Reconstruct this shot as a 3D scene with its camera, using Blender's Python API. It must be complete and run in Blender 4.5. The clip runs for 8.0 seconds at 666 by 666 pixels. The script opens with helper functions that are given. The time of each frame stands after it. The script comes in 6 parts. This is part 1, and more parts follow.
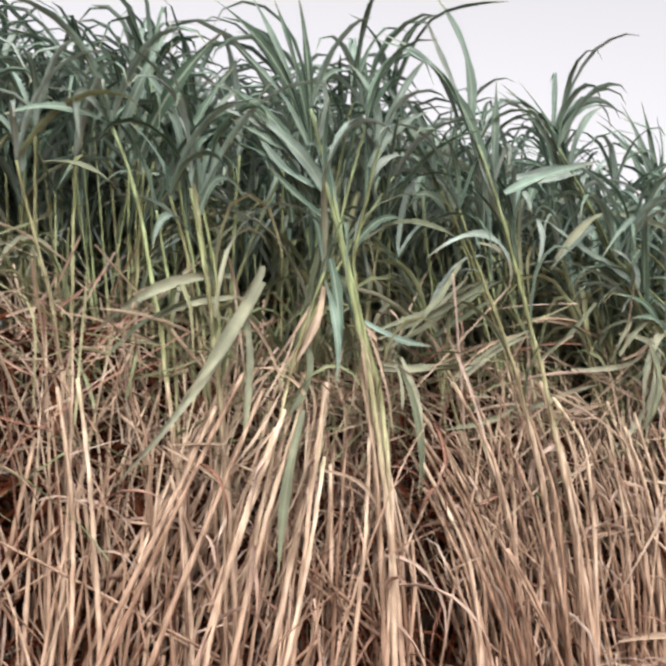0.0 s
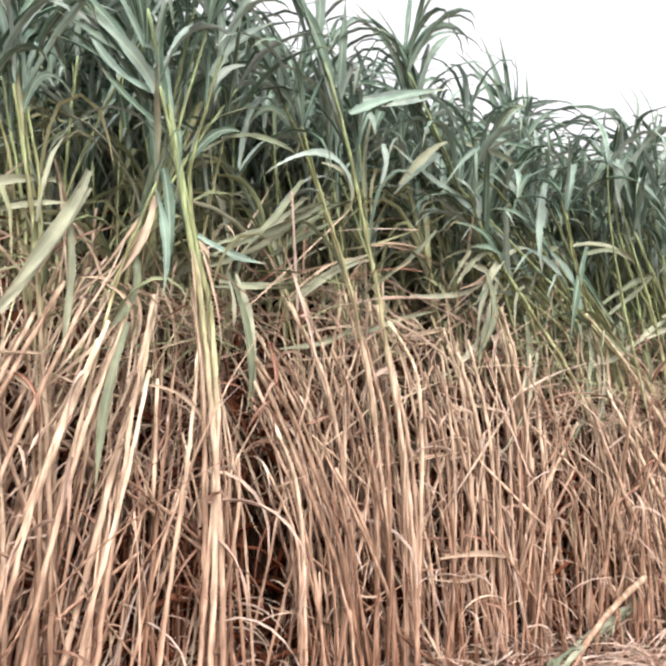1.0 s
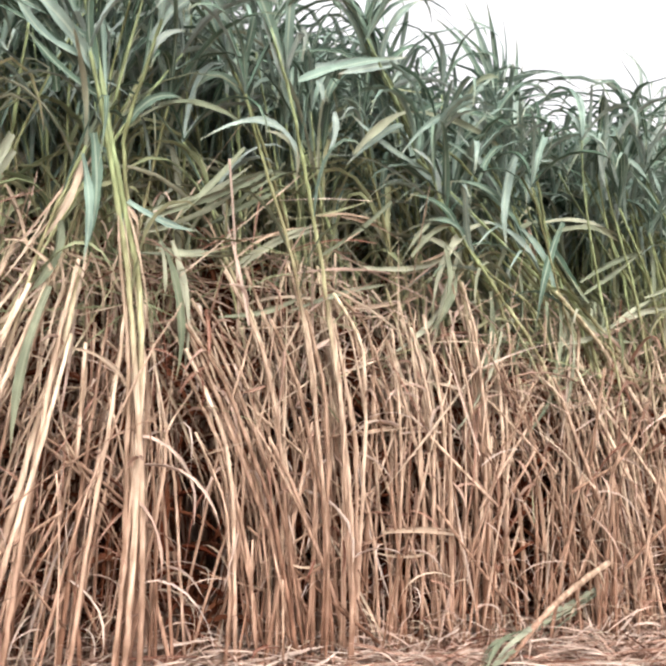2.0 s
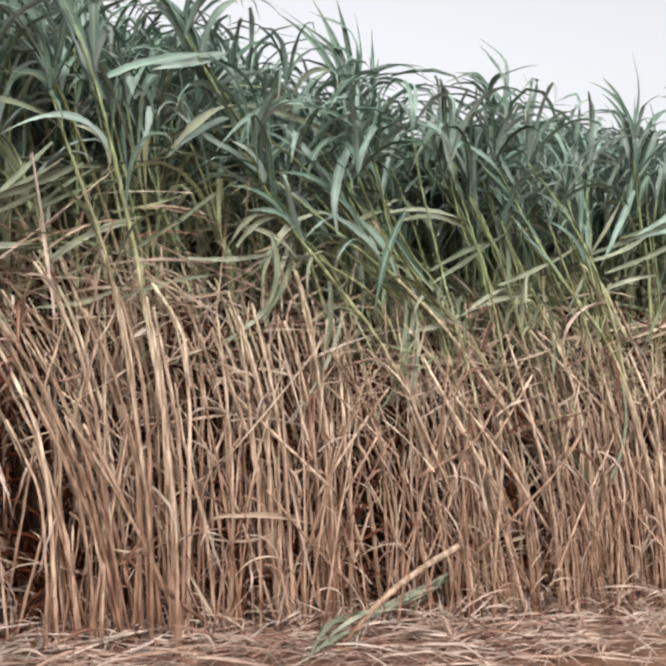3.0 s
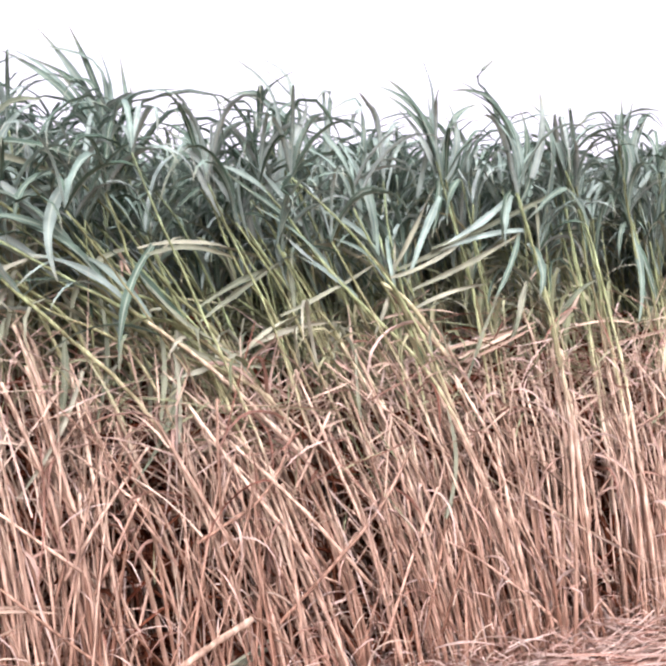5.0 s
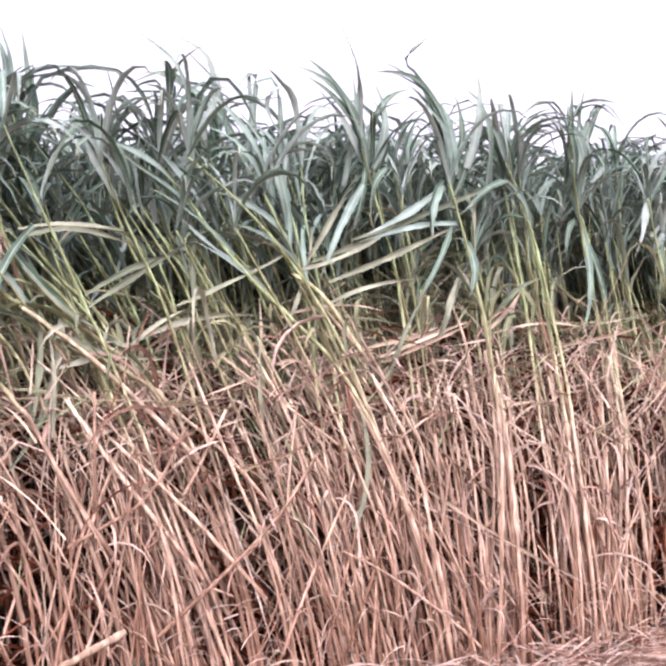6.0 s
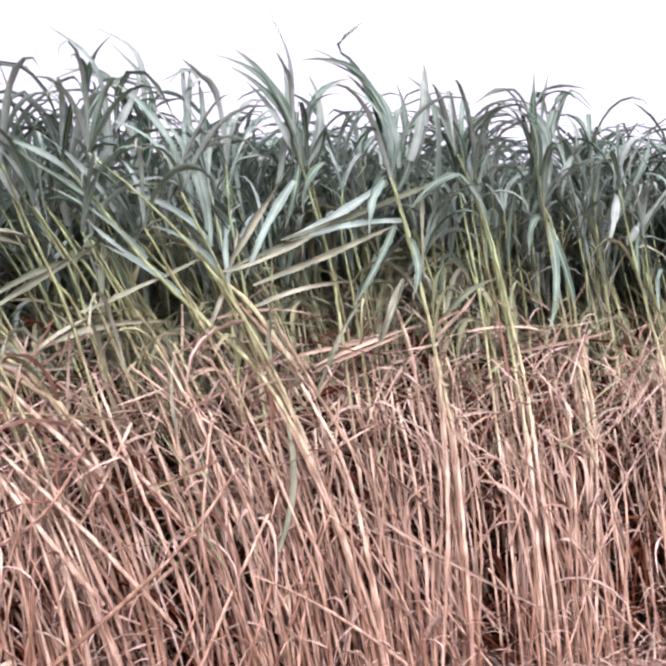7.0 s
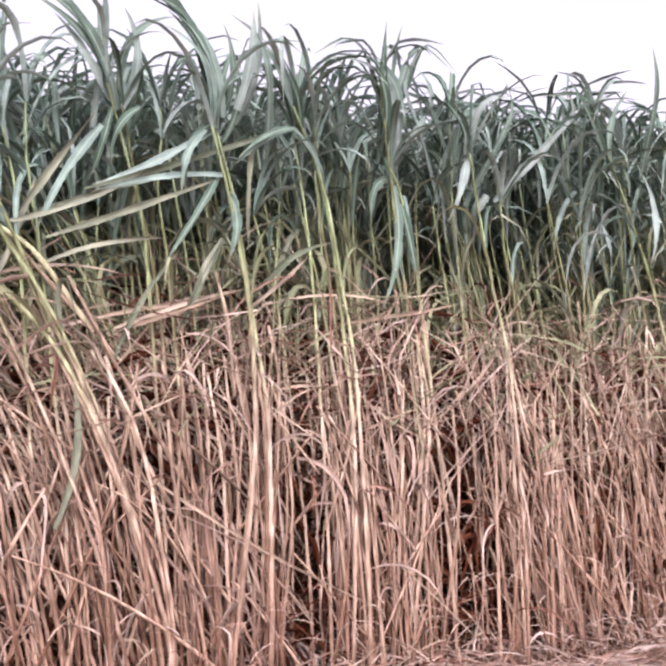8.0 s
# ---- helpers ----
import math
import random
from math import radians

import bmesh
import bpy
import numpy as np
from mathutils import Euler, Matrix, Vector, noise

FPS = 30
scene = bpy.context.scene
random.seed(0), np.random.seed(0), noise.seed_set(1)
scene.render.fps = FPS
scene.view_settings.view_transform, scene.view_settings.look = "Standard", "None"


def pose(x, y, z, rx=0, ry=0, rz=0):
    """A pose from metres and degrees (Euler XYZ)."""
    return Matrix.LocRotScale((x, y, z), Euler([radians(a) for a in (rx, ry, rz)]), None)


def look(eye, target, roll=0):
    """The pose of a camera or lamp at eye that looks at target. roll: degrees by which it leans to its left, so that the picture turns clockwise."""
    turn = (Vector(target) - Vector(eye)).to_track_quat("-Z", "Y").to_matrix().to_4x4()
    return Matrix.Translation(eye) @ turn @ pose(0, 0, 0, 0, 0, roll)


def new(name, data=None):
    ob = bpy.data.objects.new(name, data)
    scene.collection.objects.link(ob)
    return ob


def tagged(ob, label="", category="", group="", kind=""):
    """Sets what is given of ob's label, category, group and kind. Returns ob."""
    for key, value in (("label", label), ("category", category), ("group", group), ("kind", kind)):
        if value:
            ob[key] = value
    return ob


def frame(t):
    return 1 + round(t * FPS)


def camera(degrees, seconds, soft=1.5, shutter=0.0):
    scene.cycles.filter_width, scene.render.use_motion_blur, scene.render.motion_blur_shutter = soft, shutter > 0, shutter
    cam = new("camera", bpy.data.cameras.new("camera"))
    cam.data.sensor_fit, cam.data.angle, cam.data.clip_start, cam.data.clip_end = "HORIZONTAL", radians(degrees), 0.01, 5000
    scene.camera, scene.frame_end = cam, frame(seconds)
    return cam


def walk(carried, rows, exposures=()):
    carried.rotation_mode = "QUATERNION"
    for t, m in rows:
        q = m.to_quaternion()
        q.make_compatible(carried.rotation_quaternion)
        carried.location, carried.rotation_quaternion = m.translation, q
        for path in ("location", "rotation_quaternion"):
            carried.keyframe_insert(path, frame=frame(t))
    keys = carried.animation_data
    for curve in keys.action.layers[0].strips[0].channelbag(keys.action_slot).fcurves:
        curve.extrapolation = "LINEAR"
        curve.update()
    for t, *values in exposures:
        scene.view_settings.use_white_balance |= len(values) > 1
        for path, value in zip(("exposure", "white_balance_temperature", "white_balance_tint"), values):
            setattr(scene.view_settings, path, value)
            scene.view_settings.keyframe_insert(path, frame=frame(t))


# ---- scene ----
cam = camera(39.1, 8.0, 3.0, 0.1)
PATH = [
    (0, (-0.014, -0.034, 1.483), (0.847, 1.768, 1.599), 3.7),
    (0.5, (0.052, -0.007, 1.439), (1.145, 1.668, 1.445), 4.2),
    (1, (0.163, -0.092, 1.441), (1.251, 1.586, 1.436), 5.8),
    (1.2, (0.221, -0.159, 1.455), (1.277, 1.540, 1.425), 6.3),
    (2.3, (0.775, -0.445, 1.515), (1.712, 1.318, 1.404), 8.4),
    (2.5, (0.892, -0.562, 1.494), (1.813, 1.208, 1.369), 8.7),
    (3, (1.248, -0.768, 1.528), (2.188, 0.996, 1.451), 6.6),
    (3.5, (1.642, -0.808, 1.520), (2.643, 0.923, 1.534), 2.8),
    (4, (1.963, -0.897, 1.516), (2.947, 0.844, 1.543), 0.5),
    (4.2, (2.092, -0.896, 1.516), (3.060, 0.854, 1.528), 0.0),
    (5.3, (2.645, -0.800, 1.444), (3.521, 0.996, 1.535), 0.6),
    (5.5, (2.778, -0.803, 1.417), (3.637, 1.000, 1.521), 1.1),
    (6, (3.101, -0.777, 1.379), (3.956, 1.028, 1.481), 1.0),
    (6.5, (3.446, -0.803, 1.380), (4.174, 1.057, 1.472), 0.5),
    (7, (3.764, -0.732, 1.361), (4.493, 1.126, 1.495), 0.4),
    (7.5, (4.146, -0.729, 1.378), (4.884, 1.127, 1.488), 0.9),
    (8, (4.435, -0.676, 1.385), (5.253, 1.148, 1.453), 2.6),
]
LIGHT = [(0, 0.98, 6600, 15), (0.5, 1.4, 6600, 14), (1, 1.4, 6600, 15), (2.5, 1.3, 6600, 14), (3, 0.88, 6450, 11), (3.5, 1.33, 6600, 16), (4, 1.59, 6450, 22), (5.5, 1.5, 6200, 32), (6.5, 1.44, 6150, 34), (8, 1.22, 6200, 31)]
walk(cam, [(t, look(eye, target, roll)) for t, eye, target, roll in PATH], LIGHT)

# ---------------------------------------------------------------- light
world = bpy.data.worlds.new("overcast_sky")
scene.world = world
world.use_nodes = True
wn, wl = world.node_tree.nodes, world.node_tree.links
wn.clear()
sky = wn.new("ShaderNodeTexSky")
sky.sky_type = "NISHITA"
sky.sun_disc = False
sky.sun_elevation, sky.sun_rotation = radians(48), radians(200)
sky.air_density, sky.dust_density, sky.ozone_density = 1.0, 6.0, 1.0
pale = wn.new("ShaderNodeHueSaturation")
pale.inputs["Saturation"].default_value = 0.10
back = wn.new("ShaderNodeBackground")
back.inputs["Strength"].default_value = 0.15
wout = wn.new("ShaderNodeOutputWorld")
wl.new(sky.outputs[0], pale.inputs["Color"])
wl.new(pale.outputs[0], back.inputs[0])
wl.new(back.outputs[0], wout.inputs[0])

sun_data = bpy.data.lights.new("hazy_sun", "SUN")
sun_data.energy, sun_data.angle, sun_data.color = 0.75, radians(50), (1.0, 0.95, 0.88)
sun = new("hazy_sun", sun_data)
sun.matrix_world = look((-2.0, -3.0, 10.0), (2.0, 3.0, 1.0))


# ---------------------------------------------------------------- materials
def node_material(name):
    m = bpy.data.materials.new(name)
    m.use_nodes = True
    n, l = m.node_tree.nodes, m.node_tree.links
    n.clear()
    out = n.new("ShaderNodeOutputMaterial")
    bsdf = n.new("ShaderNodeBsdfPrincipled")
    return m, n, l, out, bsdf


def ramp(n, stops):
    r = n.new("ShaderNodeValToRGB")
    e = r.color_ramp.elements
    while len(e) < len(stops):
        e.new(0.5)
    for k, (p, c) in zip(e, stops):
        k.position, k.color = p, (*c, 1)
    return r


def chance(n, l):
    """A number from 0 to 1 for each piece, whether it is an object or an island of a joined mesh."""
    a, b = n.new("ShaderNodeObjectInfo"), n.new("ShaderNodeNewGeometry")
    s, f = n.new("ShaderNodeMath"), n.new("ShaderNodeMath")
    f.operation = "FRACT"
    l.new(a.outputs["Random"], s.inputs[0])
    l.new(b.outputs["Random Per Island"], s.inputs[1])
    l.new(s.outputs[0], f.inputs[0])
    return f.outputs[0]


def mix(n, l, fac, a, b, mode="MIX"):
    m = n.new("ShaderNodeMix")
    m.data_type, m.blend_type = "RGBA", mode
    for v, i in ((fac, 0), (a, 6), (b, 7)):
        if isinstance(v, (int, float)):
            m.inputs[i].default_value = v
        elif isinstance(v, tuple):
            m.inputs[i].default_value = (*v, 1)
        else:
            l.new(v, m.inputs[i])
    return m.outputs[2]


def grain(n, l, coords, scale, stretch, detail=3.0):
    """Noise stretched along a blade or stalk."""
    mp, nz = n.new("ShaderNodeMapping"), n.new("ShaderNodeTexNoise")
    mp.inputs["Scale"].default_value = stretch
    nz.inputs["Scale"].default_value, nz.inputs["Detail"].default_value = scale, detail
    l.new(coords, mp.inputs[0])
    l.new(mp.outputs[0], nz.inputs["Vector"])
    return nz.outputs[0]


def between(n, l, v, a, b):
    m = n.new("ShaderNodeMapRange")
    m.interpolation_type = "SMOOTHSTEP"
    m.inputs[1].default_value, m.inputs[2].default_value = a, b
    l.new(v, m.inputs[0])
    return m.outputs[0]


def blade_material(name, stops, rib, rib_mix, tip, rough, through_light, spec=0.5):
    m, n, l, out, bsdf = node_material(name)
    tc = n.new("ShaderNodeTexCoord")
    sep = n.new("ShaderNodeSeparateXYZ")
    l.new(tc.outputs["UV"], sep.inputs[0])
    col = ramp(n, stops)
    l.new(chance(n, l), col.inputs[0])
    # blotches along the blade, and fine parallel veins
    patch = grain(n, l, tc.outputs["Object"], 9.0, (1, 1, 1))
    dark = mix(n, l, between(n, l, patch, 0.35, 0.7), (0.72, 0.72, 0.70), (1.18, 1.16, 1.12))
    c = mix(n, l, 1.0, col.outputs[0], dark, "MULTIPLY")
    vein = grain(n, l, tc.outputs["UV"], 14.0, (3.0, 0.15, 1), 1.0)
    c = mix(n, l, 1.0, c, mix(n, l, vein, (0.8, 0.8, 0.8), (1.2, 1.2, 1.2)), "MULTIPLY")
    # pale midrib
    off = n.new("ShaderNodeMath")
    off.operation = "SUBTRACT"
    off.inputs[1].default_value = 0.5
    ab = n.new("ShaderNodeMath")
    ab.operation = "ABSOLUTE"
    l.new(sep.outputs[0], off.inputs[0])
    l.new(off.outputs[0], ab.inputs[0])
    near = between(n, l, ab.outputs[0], 0.13, 0.04)
    sc = n.new("ShaderNodeMath")
    sc.operation = "MULTIPLY"
    sc.inputs[1].default_value = rib_mix
    l.new(near, sc.inputs[0])
    c = mix(n, l, sc.outputs[0], c, rib)
    # withered tip
    end = n.new("ShaderNodeMath")
    end.operation = "MULTIPLY"
    l.new(between(n, l, sep.outputs[1], 0.8, 1.02), end.inputs[0])
    l.new(patch, end.inputs[1])
    c = mix(n, l, end.outputs[0], c, tip)
    l.new(c, bsdf.inputs["Base Color"])
    bsdf.inputs["Roughness"].default_value = rough
    bsdf.inputs["Specular IOR Level"].default_value = spec
    bump = n.new("ShaderNodeBump")
    bump.inputs["Strength"].default_value, bump.inputs["Distance"].default_value = 0.35, 0.003
    l.new(vein, bump.inputs["Height"])
    l.new(bump.outputs[0], bsdf.inputs["Normal"])
    tr, mx = n.new("ShaderNodeBsdfTranslucent"), n.new("ShaderNodeMixShader")
    l.new(c, tr.inputs[0])
    mx.inputs[0].default_value = through_light
    l.new(bsdf.outputs[0], mx.inputs[1])
    l.new(tr.outputs[0], mx.inputs[2])
    l.new(mx.outputs[0], out.inputs[0])
    return m


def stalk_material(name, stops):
    """Cane: darker and redder at its foot, paler above, green where it lives (v of the UV map, 1 where the living part
    begins).
    """
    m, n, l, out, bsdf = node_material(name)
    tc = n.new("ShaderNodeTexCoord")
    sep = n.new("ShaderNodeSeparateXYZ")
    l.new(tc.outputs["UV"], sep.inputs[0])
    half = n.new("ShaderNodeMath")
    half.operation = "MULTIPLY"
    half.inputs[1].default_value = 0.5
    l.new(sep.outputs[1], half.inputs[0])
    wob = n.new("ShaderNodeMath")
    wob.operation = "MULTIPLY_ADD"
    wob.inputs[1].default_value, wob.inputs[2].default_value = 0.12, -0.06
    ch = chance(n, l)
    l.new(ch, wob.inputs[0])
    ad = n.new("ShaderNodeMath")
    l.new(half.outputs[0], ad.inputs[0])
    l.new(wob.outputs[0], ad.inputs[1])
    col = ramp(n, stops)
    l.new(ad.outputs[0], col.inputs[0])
    streak = grain(n, l, tc.outputs["Object"], 30.0, (1.6, 1.6, 0.12))
    c = mix(n, l, 1.0, col.outputs[0], mix(n, l, between(n, l, streak, 0.3, 0.72), (0.62, 0.58, 0.55), (1.22, 1.2, 1.16)), "MULTIPLY")
    spot = grain(n, l, tc.outputs["Object"], 16.0, (1, 1, 0.5))
    c = mix(n, l, 1.0, c, mix(n, l, between(n, l, spot, 0.3, 0.7), (0.66, 0.62, 0.58), (1.18, 1.19, 1.18)), "MULTIPLY")
    tone = mix(n, l, ch, (0.55, 0.5, 0.47), (1.12, 1.12, 1.11))
    c = mix(n, l, 1.0, c, tone, "MULTIPLY")
    l.new(c, bsdf.inputs["Base Color"])
    bsdf.inputs["Roughness"].default_value = 0.8
    bsdf.inputs["Specular IOR Level"].default_value = 0.04
    bump = n.new("ShaderNodeBump")
    bump.inputs["Strength"].default_value, bump.inputs["Distance"].default_value = 0.5, 0.004
    l.new(streak, bump.inputs["Height"])
    l.new(bump.outputs[0], bsdf.inputs["Normal"])
    l.new(bsdf.outputs[0], out.inputs[0])
    return m


LEAF = blade_material("green_blade", [(0.0, (0.042, 0.08, 0.052)), (0.3, (0.115, 0.18, 0.138)), (0.6, (0.195, 0.28, 0.24)),
                                      (0.85, (0.24, 0.31, 0.28)), (1.0, (0.255, 0.31, 0.285))],
                      (0.37, 0.43, 0.33), 0.5, (0.30, 0.28, 0.18), 0.62, 0.12, 0.2)
PALE = blade_material("bleached_blade", [(0.0, (0.27, 0.195, 0.14)), (0.5, (0.41, 0.32, 0.24)), (1.0, (0.52, 0.43, 0.335))],
                      (0.52, 0.43, 0.34), 0.4, (0.40, 0.29, 0.21), 0.7, 0.18, 0.1)
DRY = blade_material("dry_blade", [(0.0, (0.14, 0.05, 0.032)), (0.2, (0.27, 0.155, 0.115)), (0.55, (0.41, 0.30, 0.245)), (1.0, (0.55, 0.455, 0.395))],
                     (0.64, 0.50, 0.40), 0.4, (0.36, 0.23, 0.17), 0.7, 0.15, 0.08)
OLIVE = blade_material("yellowing_blade", [(0.0, (0.13, 0.16, 0.085)), (0.6, (0.225, 0.26, 0.15)), (1.0, (0.36, 0.36, 0.22))],
                       (0.42, 0.38, 0.24), 0.4, (0.40, 0.28, 0.18), 0.55, 0.2, 0.15)
WILTED = blade_material("wilted_blade", [(0.0, (0.12, 0.15, 0.098)), (0.5, (0.225, 0.25, 0.175)), (1.0, (0.345, 0.36, 0.275))],
                        (0.29, 0.30, 0.21), 0.35, (0.34, 0.27, 0.17), 0.65, 0.18, 0.15)
# reddish dead blade, darkened to paint the shade inside the stand
SHADED_DRY = blade_material("shaded_dry_blade", [(0.0, (0.05, 0.012, 0.006)), (0.5, (0.10, 0.031, 0.016)), (1.0, (0.155, 0.06, 0.033))],
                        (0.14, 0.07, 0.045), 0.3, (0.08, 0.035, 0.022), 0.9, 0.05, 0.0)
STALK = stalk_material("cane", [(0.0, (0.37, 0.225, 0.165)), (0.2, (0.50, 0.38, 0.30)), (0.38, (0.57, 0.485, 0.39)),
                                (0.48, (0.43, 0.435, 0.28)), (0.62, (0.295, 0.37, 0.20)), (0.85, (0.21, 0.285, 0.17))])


def soil_material():
    m, n, l, out, bsdf = node_material("brown_soil")
    tc = n.new("ShaderNodeTexCoord")
    a = grain(n, l, tc.outputs["Object"], 1.3, (1, 1, 1), 6.0)
    b = grain(n, l, tc.outputs["Object"], 28.0, (1, 1, 1), 8.0)
    c = mix(n, l, between(n, l, a, 0.35, 0.68), (0.14, 0.074, 0.05), (0.225, 0.138, 0.098))
    c = mix(n, l, 1.0, c, mix(n, l, b, (0.55, 0.52, 0.5), (1.4, 1.4, 1.38)), "MULTIPLY")
    l.new(c, bsdf.inputs["Base Color"])
    bsdf.inputs["Roughness"].default_value = 0.95
    bsdf.inputs["Specular IOR Level"].default_value = 0.05
    bump = n.new("ShaderNodeBump")
    bump.inputs["Strength"].default_value, bump.inputs["Distance"].default_value = 0.9, 0.02
    l.new(b, bump.inputs["Height"])
    l.new(bump.outputs[0], bsdf.inputs["Normal"])
    l.new(bsdf.outputs[0], out.inputs[0])
    return m


SOIL = soil_material()


# ---------------------------------------------------------------- shapes
rng = np.random.default_rng(7)


def rnd(a, b):
    return float(rng.uniform(a, b))


class Bag:
    """Gathers tubes and blades into one mesh."""

    def __init__(self):
        self.v, self.f, self.uv, self.n = [], [], [], 0

    def tube(self, pts, radii, along, sides=6, cap=True):
        pts = np.asarray(pts, float)
        k = len(pts)
        tan = np.gradient(pts, axis=0)
        tan /= np.linalg.norm(tan, axis=1)[:, None] + 1e-9
        ref = np.array([0.0, 1.0, 0.0])
        side = np.cross(tan, ref)
        side /= np.linalg.norm(side, axis=1)[:, None] + 1e-9
        other = np.cross(side, tan)
        ang = np.arange(sides) * 2 * math.pi / sides
        ring = side[:, None, :] * np.cos(ang)[None, :, None] + other[:, None, :] * np.sin(ang)[None, :, None]
        v = pts[:, None, :] + ring * np.asarray(radii)[:, None, None]
        i = np.arange(k - 1)[:, None] * sides + np.arange(sides)[None, :]
        j = np.arange(k - 1)[:, None] * sides + (np.arange(sides)[None, :] + 1) % sides
        q = np.stack([i, j, j + sides, i + sides], axis=-1).reshape(-1, 4) + self.n
        self.f += q.tolist()
        if cap:
            self.f.append(list(range(self.n + sides - 1, self.n - 1, -1)))
            self.f.append(list(range(self.n + (k - 1) * sides, self.n + k * sides)))
        uv = np.stack([np.tile(np.arange(sides) / sides, k), np.repeat(np.asarray(along, float), sides)], axis=-1)
        self.v.append(v.reshape(-1, 3))
        self.uv.append(uv)
        self.n += k * sides

    def blade(self, pts, widths, fold=0.25, twist=(0.0, 0.0), face=None):
        """A leaf blade: three points across, folded along its midrib."""
        pts = np.asarray(pts, float)
        k = len(pts)
        tan = np.gradient(pts, axis=0)
        tan /= np.linalg.norm(tan, axis=1)[:, None] + 1e-9
        ref = np.array([0.0, 0.0, 1.0]) if face is None else np.asarray(face, float)
        side = np.cross(tan, ref)
        ln = np.linalg.norm(side, axis=1)
        best = side[int(np.argmax(ln))]
        for a in range(k):
            if ln[a] < 0.25:
                side[a] = best
            elif np.dot(side[a], best) < 0:
                side[a] = -side[a]
        side -= tan * np.sum(side * tan, axis=1)[:, None]
        side /= np.linalg.norm(side, axis=1)[:, None] + 1e-9
        up = np.cross(side, tan)
        s = np.linspace(0, 1, k)
        tw = (np.linspace(twist[0], twist[1], k) + 0.3 * np.sin(s * rnd(5, 11) + rnd(0, 6)))[:, None]
        side, up = side * np.cos(tw) + up * np.sin(tw), up * np.cos(tw) - side * np.sin(tw)
        w = (np.asarray(widths) * (1 + 0.16 * np.sin(s * rnd(8, 20) + rnd(0, 6))))[:, None] * 0.5
        v = np.stack([pts - side * w + up * w * fold, pts - up * w * fold, pts + side * w + up * w * fold], axis=1)
        i = np.arange(k - 1)[:, None] * 3 + np.arange(2)[None, :]
        q = np.stack([i, i + 1, i + 4, i + 3], axis=-1).reshape(-1, 4) + self.n
        self.f += q.tolist()
        uv = np.stack([np.tile([0.0, 0.5, 1.0], k), np.repeat(s, 3)], axis=-1)
        self.v.append(v.reshape(-1, 3))
        self.uv.append(uv)
        self.n += k * 3

    def mesh(self, name, material, origin=(0, 0, 0)):
        me = bpy.data.meshes.new(name)
        v = np.concatenate(self.v) - np.asarray(origin, float)
        me.from_pydata(v.tolist(), [], self.f)
        uv = np.concatenate(self.uv)
        idx = np.empty(len(me.loops), dtype=np.int32)
        me.loops.foreach_get("vertex_index", idx)
        layer = me.uv_layers.new(name="UVMap")
        layer.data.foreach_set("uv", uv[idx].astype(np.float32).ravel())
        me.polygons.foreach_set("use_smooth", np.ones(len(me.polygons), dtype=bool))
        me.materials.append(material)
        return me


def part(name, bag, material, parent, label=""):
    ob = new(name, bag.mesh(name, material, parent.location))
    ob.parent = parent
    if label:
        ob["label"] = label
    return ob


def stuff(name, bag, material, label, category):
    return tagged(new(name, bag.mesh(name, material)), label, category, kind="stuff")


def bow(p0, p1, p2, n):
    """n points of the parabola from p0 through p1 to p2."""
    p0, p1, p2 = (np.asarray(p, float) for p in (p0, p1, p2))
    d1, d2 = np.linalg.norm(p1 - p0), np.linalg.norm(p2 - p1)
    m = d1 / (d1 + d2)
    s = np.linspace(0, 1, n)[:, None]
    return p0 * (s - m) * (s - 1) / m + p1 * s * (s - 1) / (m * (m - 1)) + p2 * s * (s - m) / (1 - m)


def grow(base, length, az, tilt0, tilt1, n, wig=0.0, power=1.6):
    """A stem from its base: its tilt from the vertical goes from tilt0 to tilt1 (degrees) towards the compass angle az."""
    s = np.linspace(0, 1, n)
    t = np.radians(tilt0 + (tilt1 - tilt0) * s ** power)
    a = math.radians(az) + wig * np.sin(s * rnd(3, 7) + rnd(0, 6))
    d = np.stack([np.sin(t) * np.cos(a), np.sin(t) * np.sin(a), np.cos(t)], axis=-1)
    p = np.zeros((n, 3))
    p[1:] = np.cumsum((d[1:] + d[:-1]) * 0.5 * length / (n - 1), axis=0)
    return p + np.asarray(base, float)


def arch(p0, az, rise, droop, length, n, sway=0.0, power=1.25):
    """A leaf's line: it leaves at the angle rise over the level and droops by so many degrees on its way."""
    s = np.linspace(0, 1, n)
    e = np.radians(np.maximum(rise - droop * s ** power, -86))
    a = np.radians(az + sway * s)
    d = np.stack([np.cos(e) * np.cos(a), np.cos(e) * np.sin(a), np.sin(e)], axis=-1)
    p = np.zeros((n, 3))
    p[1:] = np.cumsum((d[1:] + d[:-1]) * 0.5 * length / (n - 1), axis=0)
    return p + np.asarray(p0, float)


def fountain(p0, along, az, spread, weight, length, n):
    """A leaf's line that leaves close to its stem's direction, spreads towards az and bends under its weight."""
    s = np.linspace(0, 1, n)[:, None]
    out = np.array([math.cos(math.radians(az)), math.sin(math.radians(az)), 0.0])
    d = np.asarray(along) * (1 - 0.45 * s) + out * spread * (0.6 + 0.9 * s) + np.array([0.0, 0.0, -weight]) * s ** 1.7
    d /= np.linalg.norm(d, axis=1)[:, None]
    p = np.zeros((n, 3))
    p[1:] = np.cumsum((d[1:] + d[:-1]) * 0.5 * length / (n - 1), axis=0)
    return p + np.asarray(p0, float)


def blade_width(n, w, base=0.55):
    """Narrow at the sheath, widest at a third, drawn out to a point."""
    s = np.linspace(0, 1, n)
    return w * np.maximum(0.05, np.minimum(base + 1.6 * s, 1.0) * (1 - (np.maximum(s - 0.45, 0) / 0.55) ** 1.6) ** 0.9)


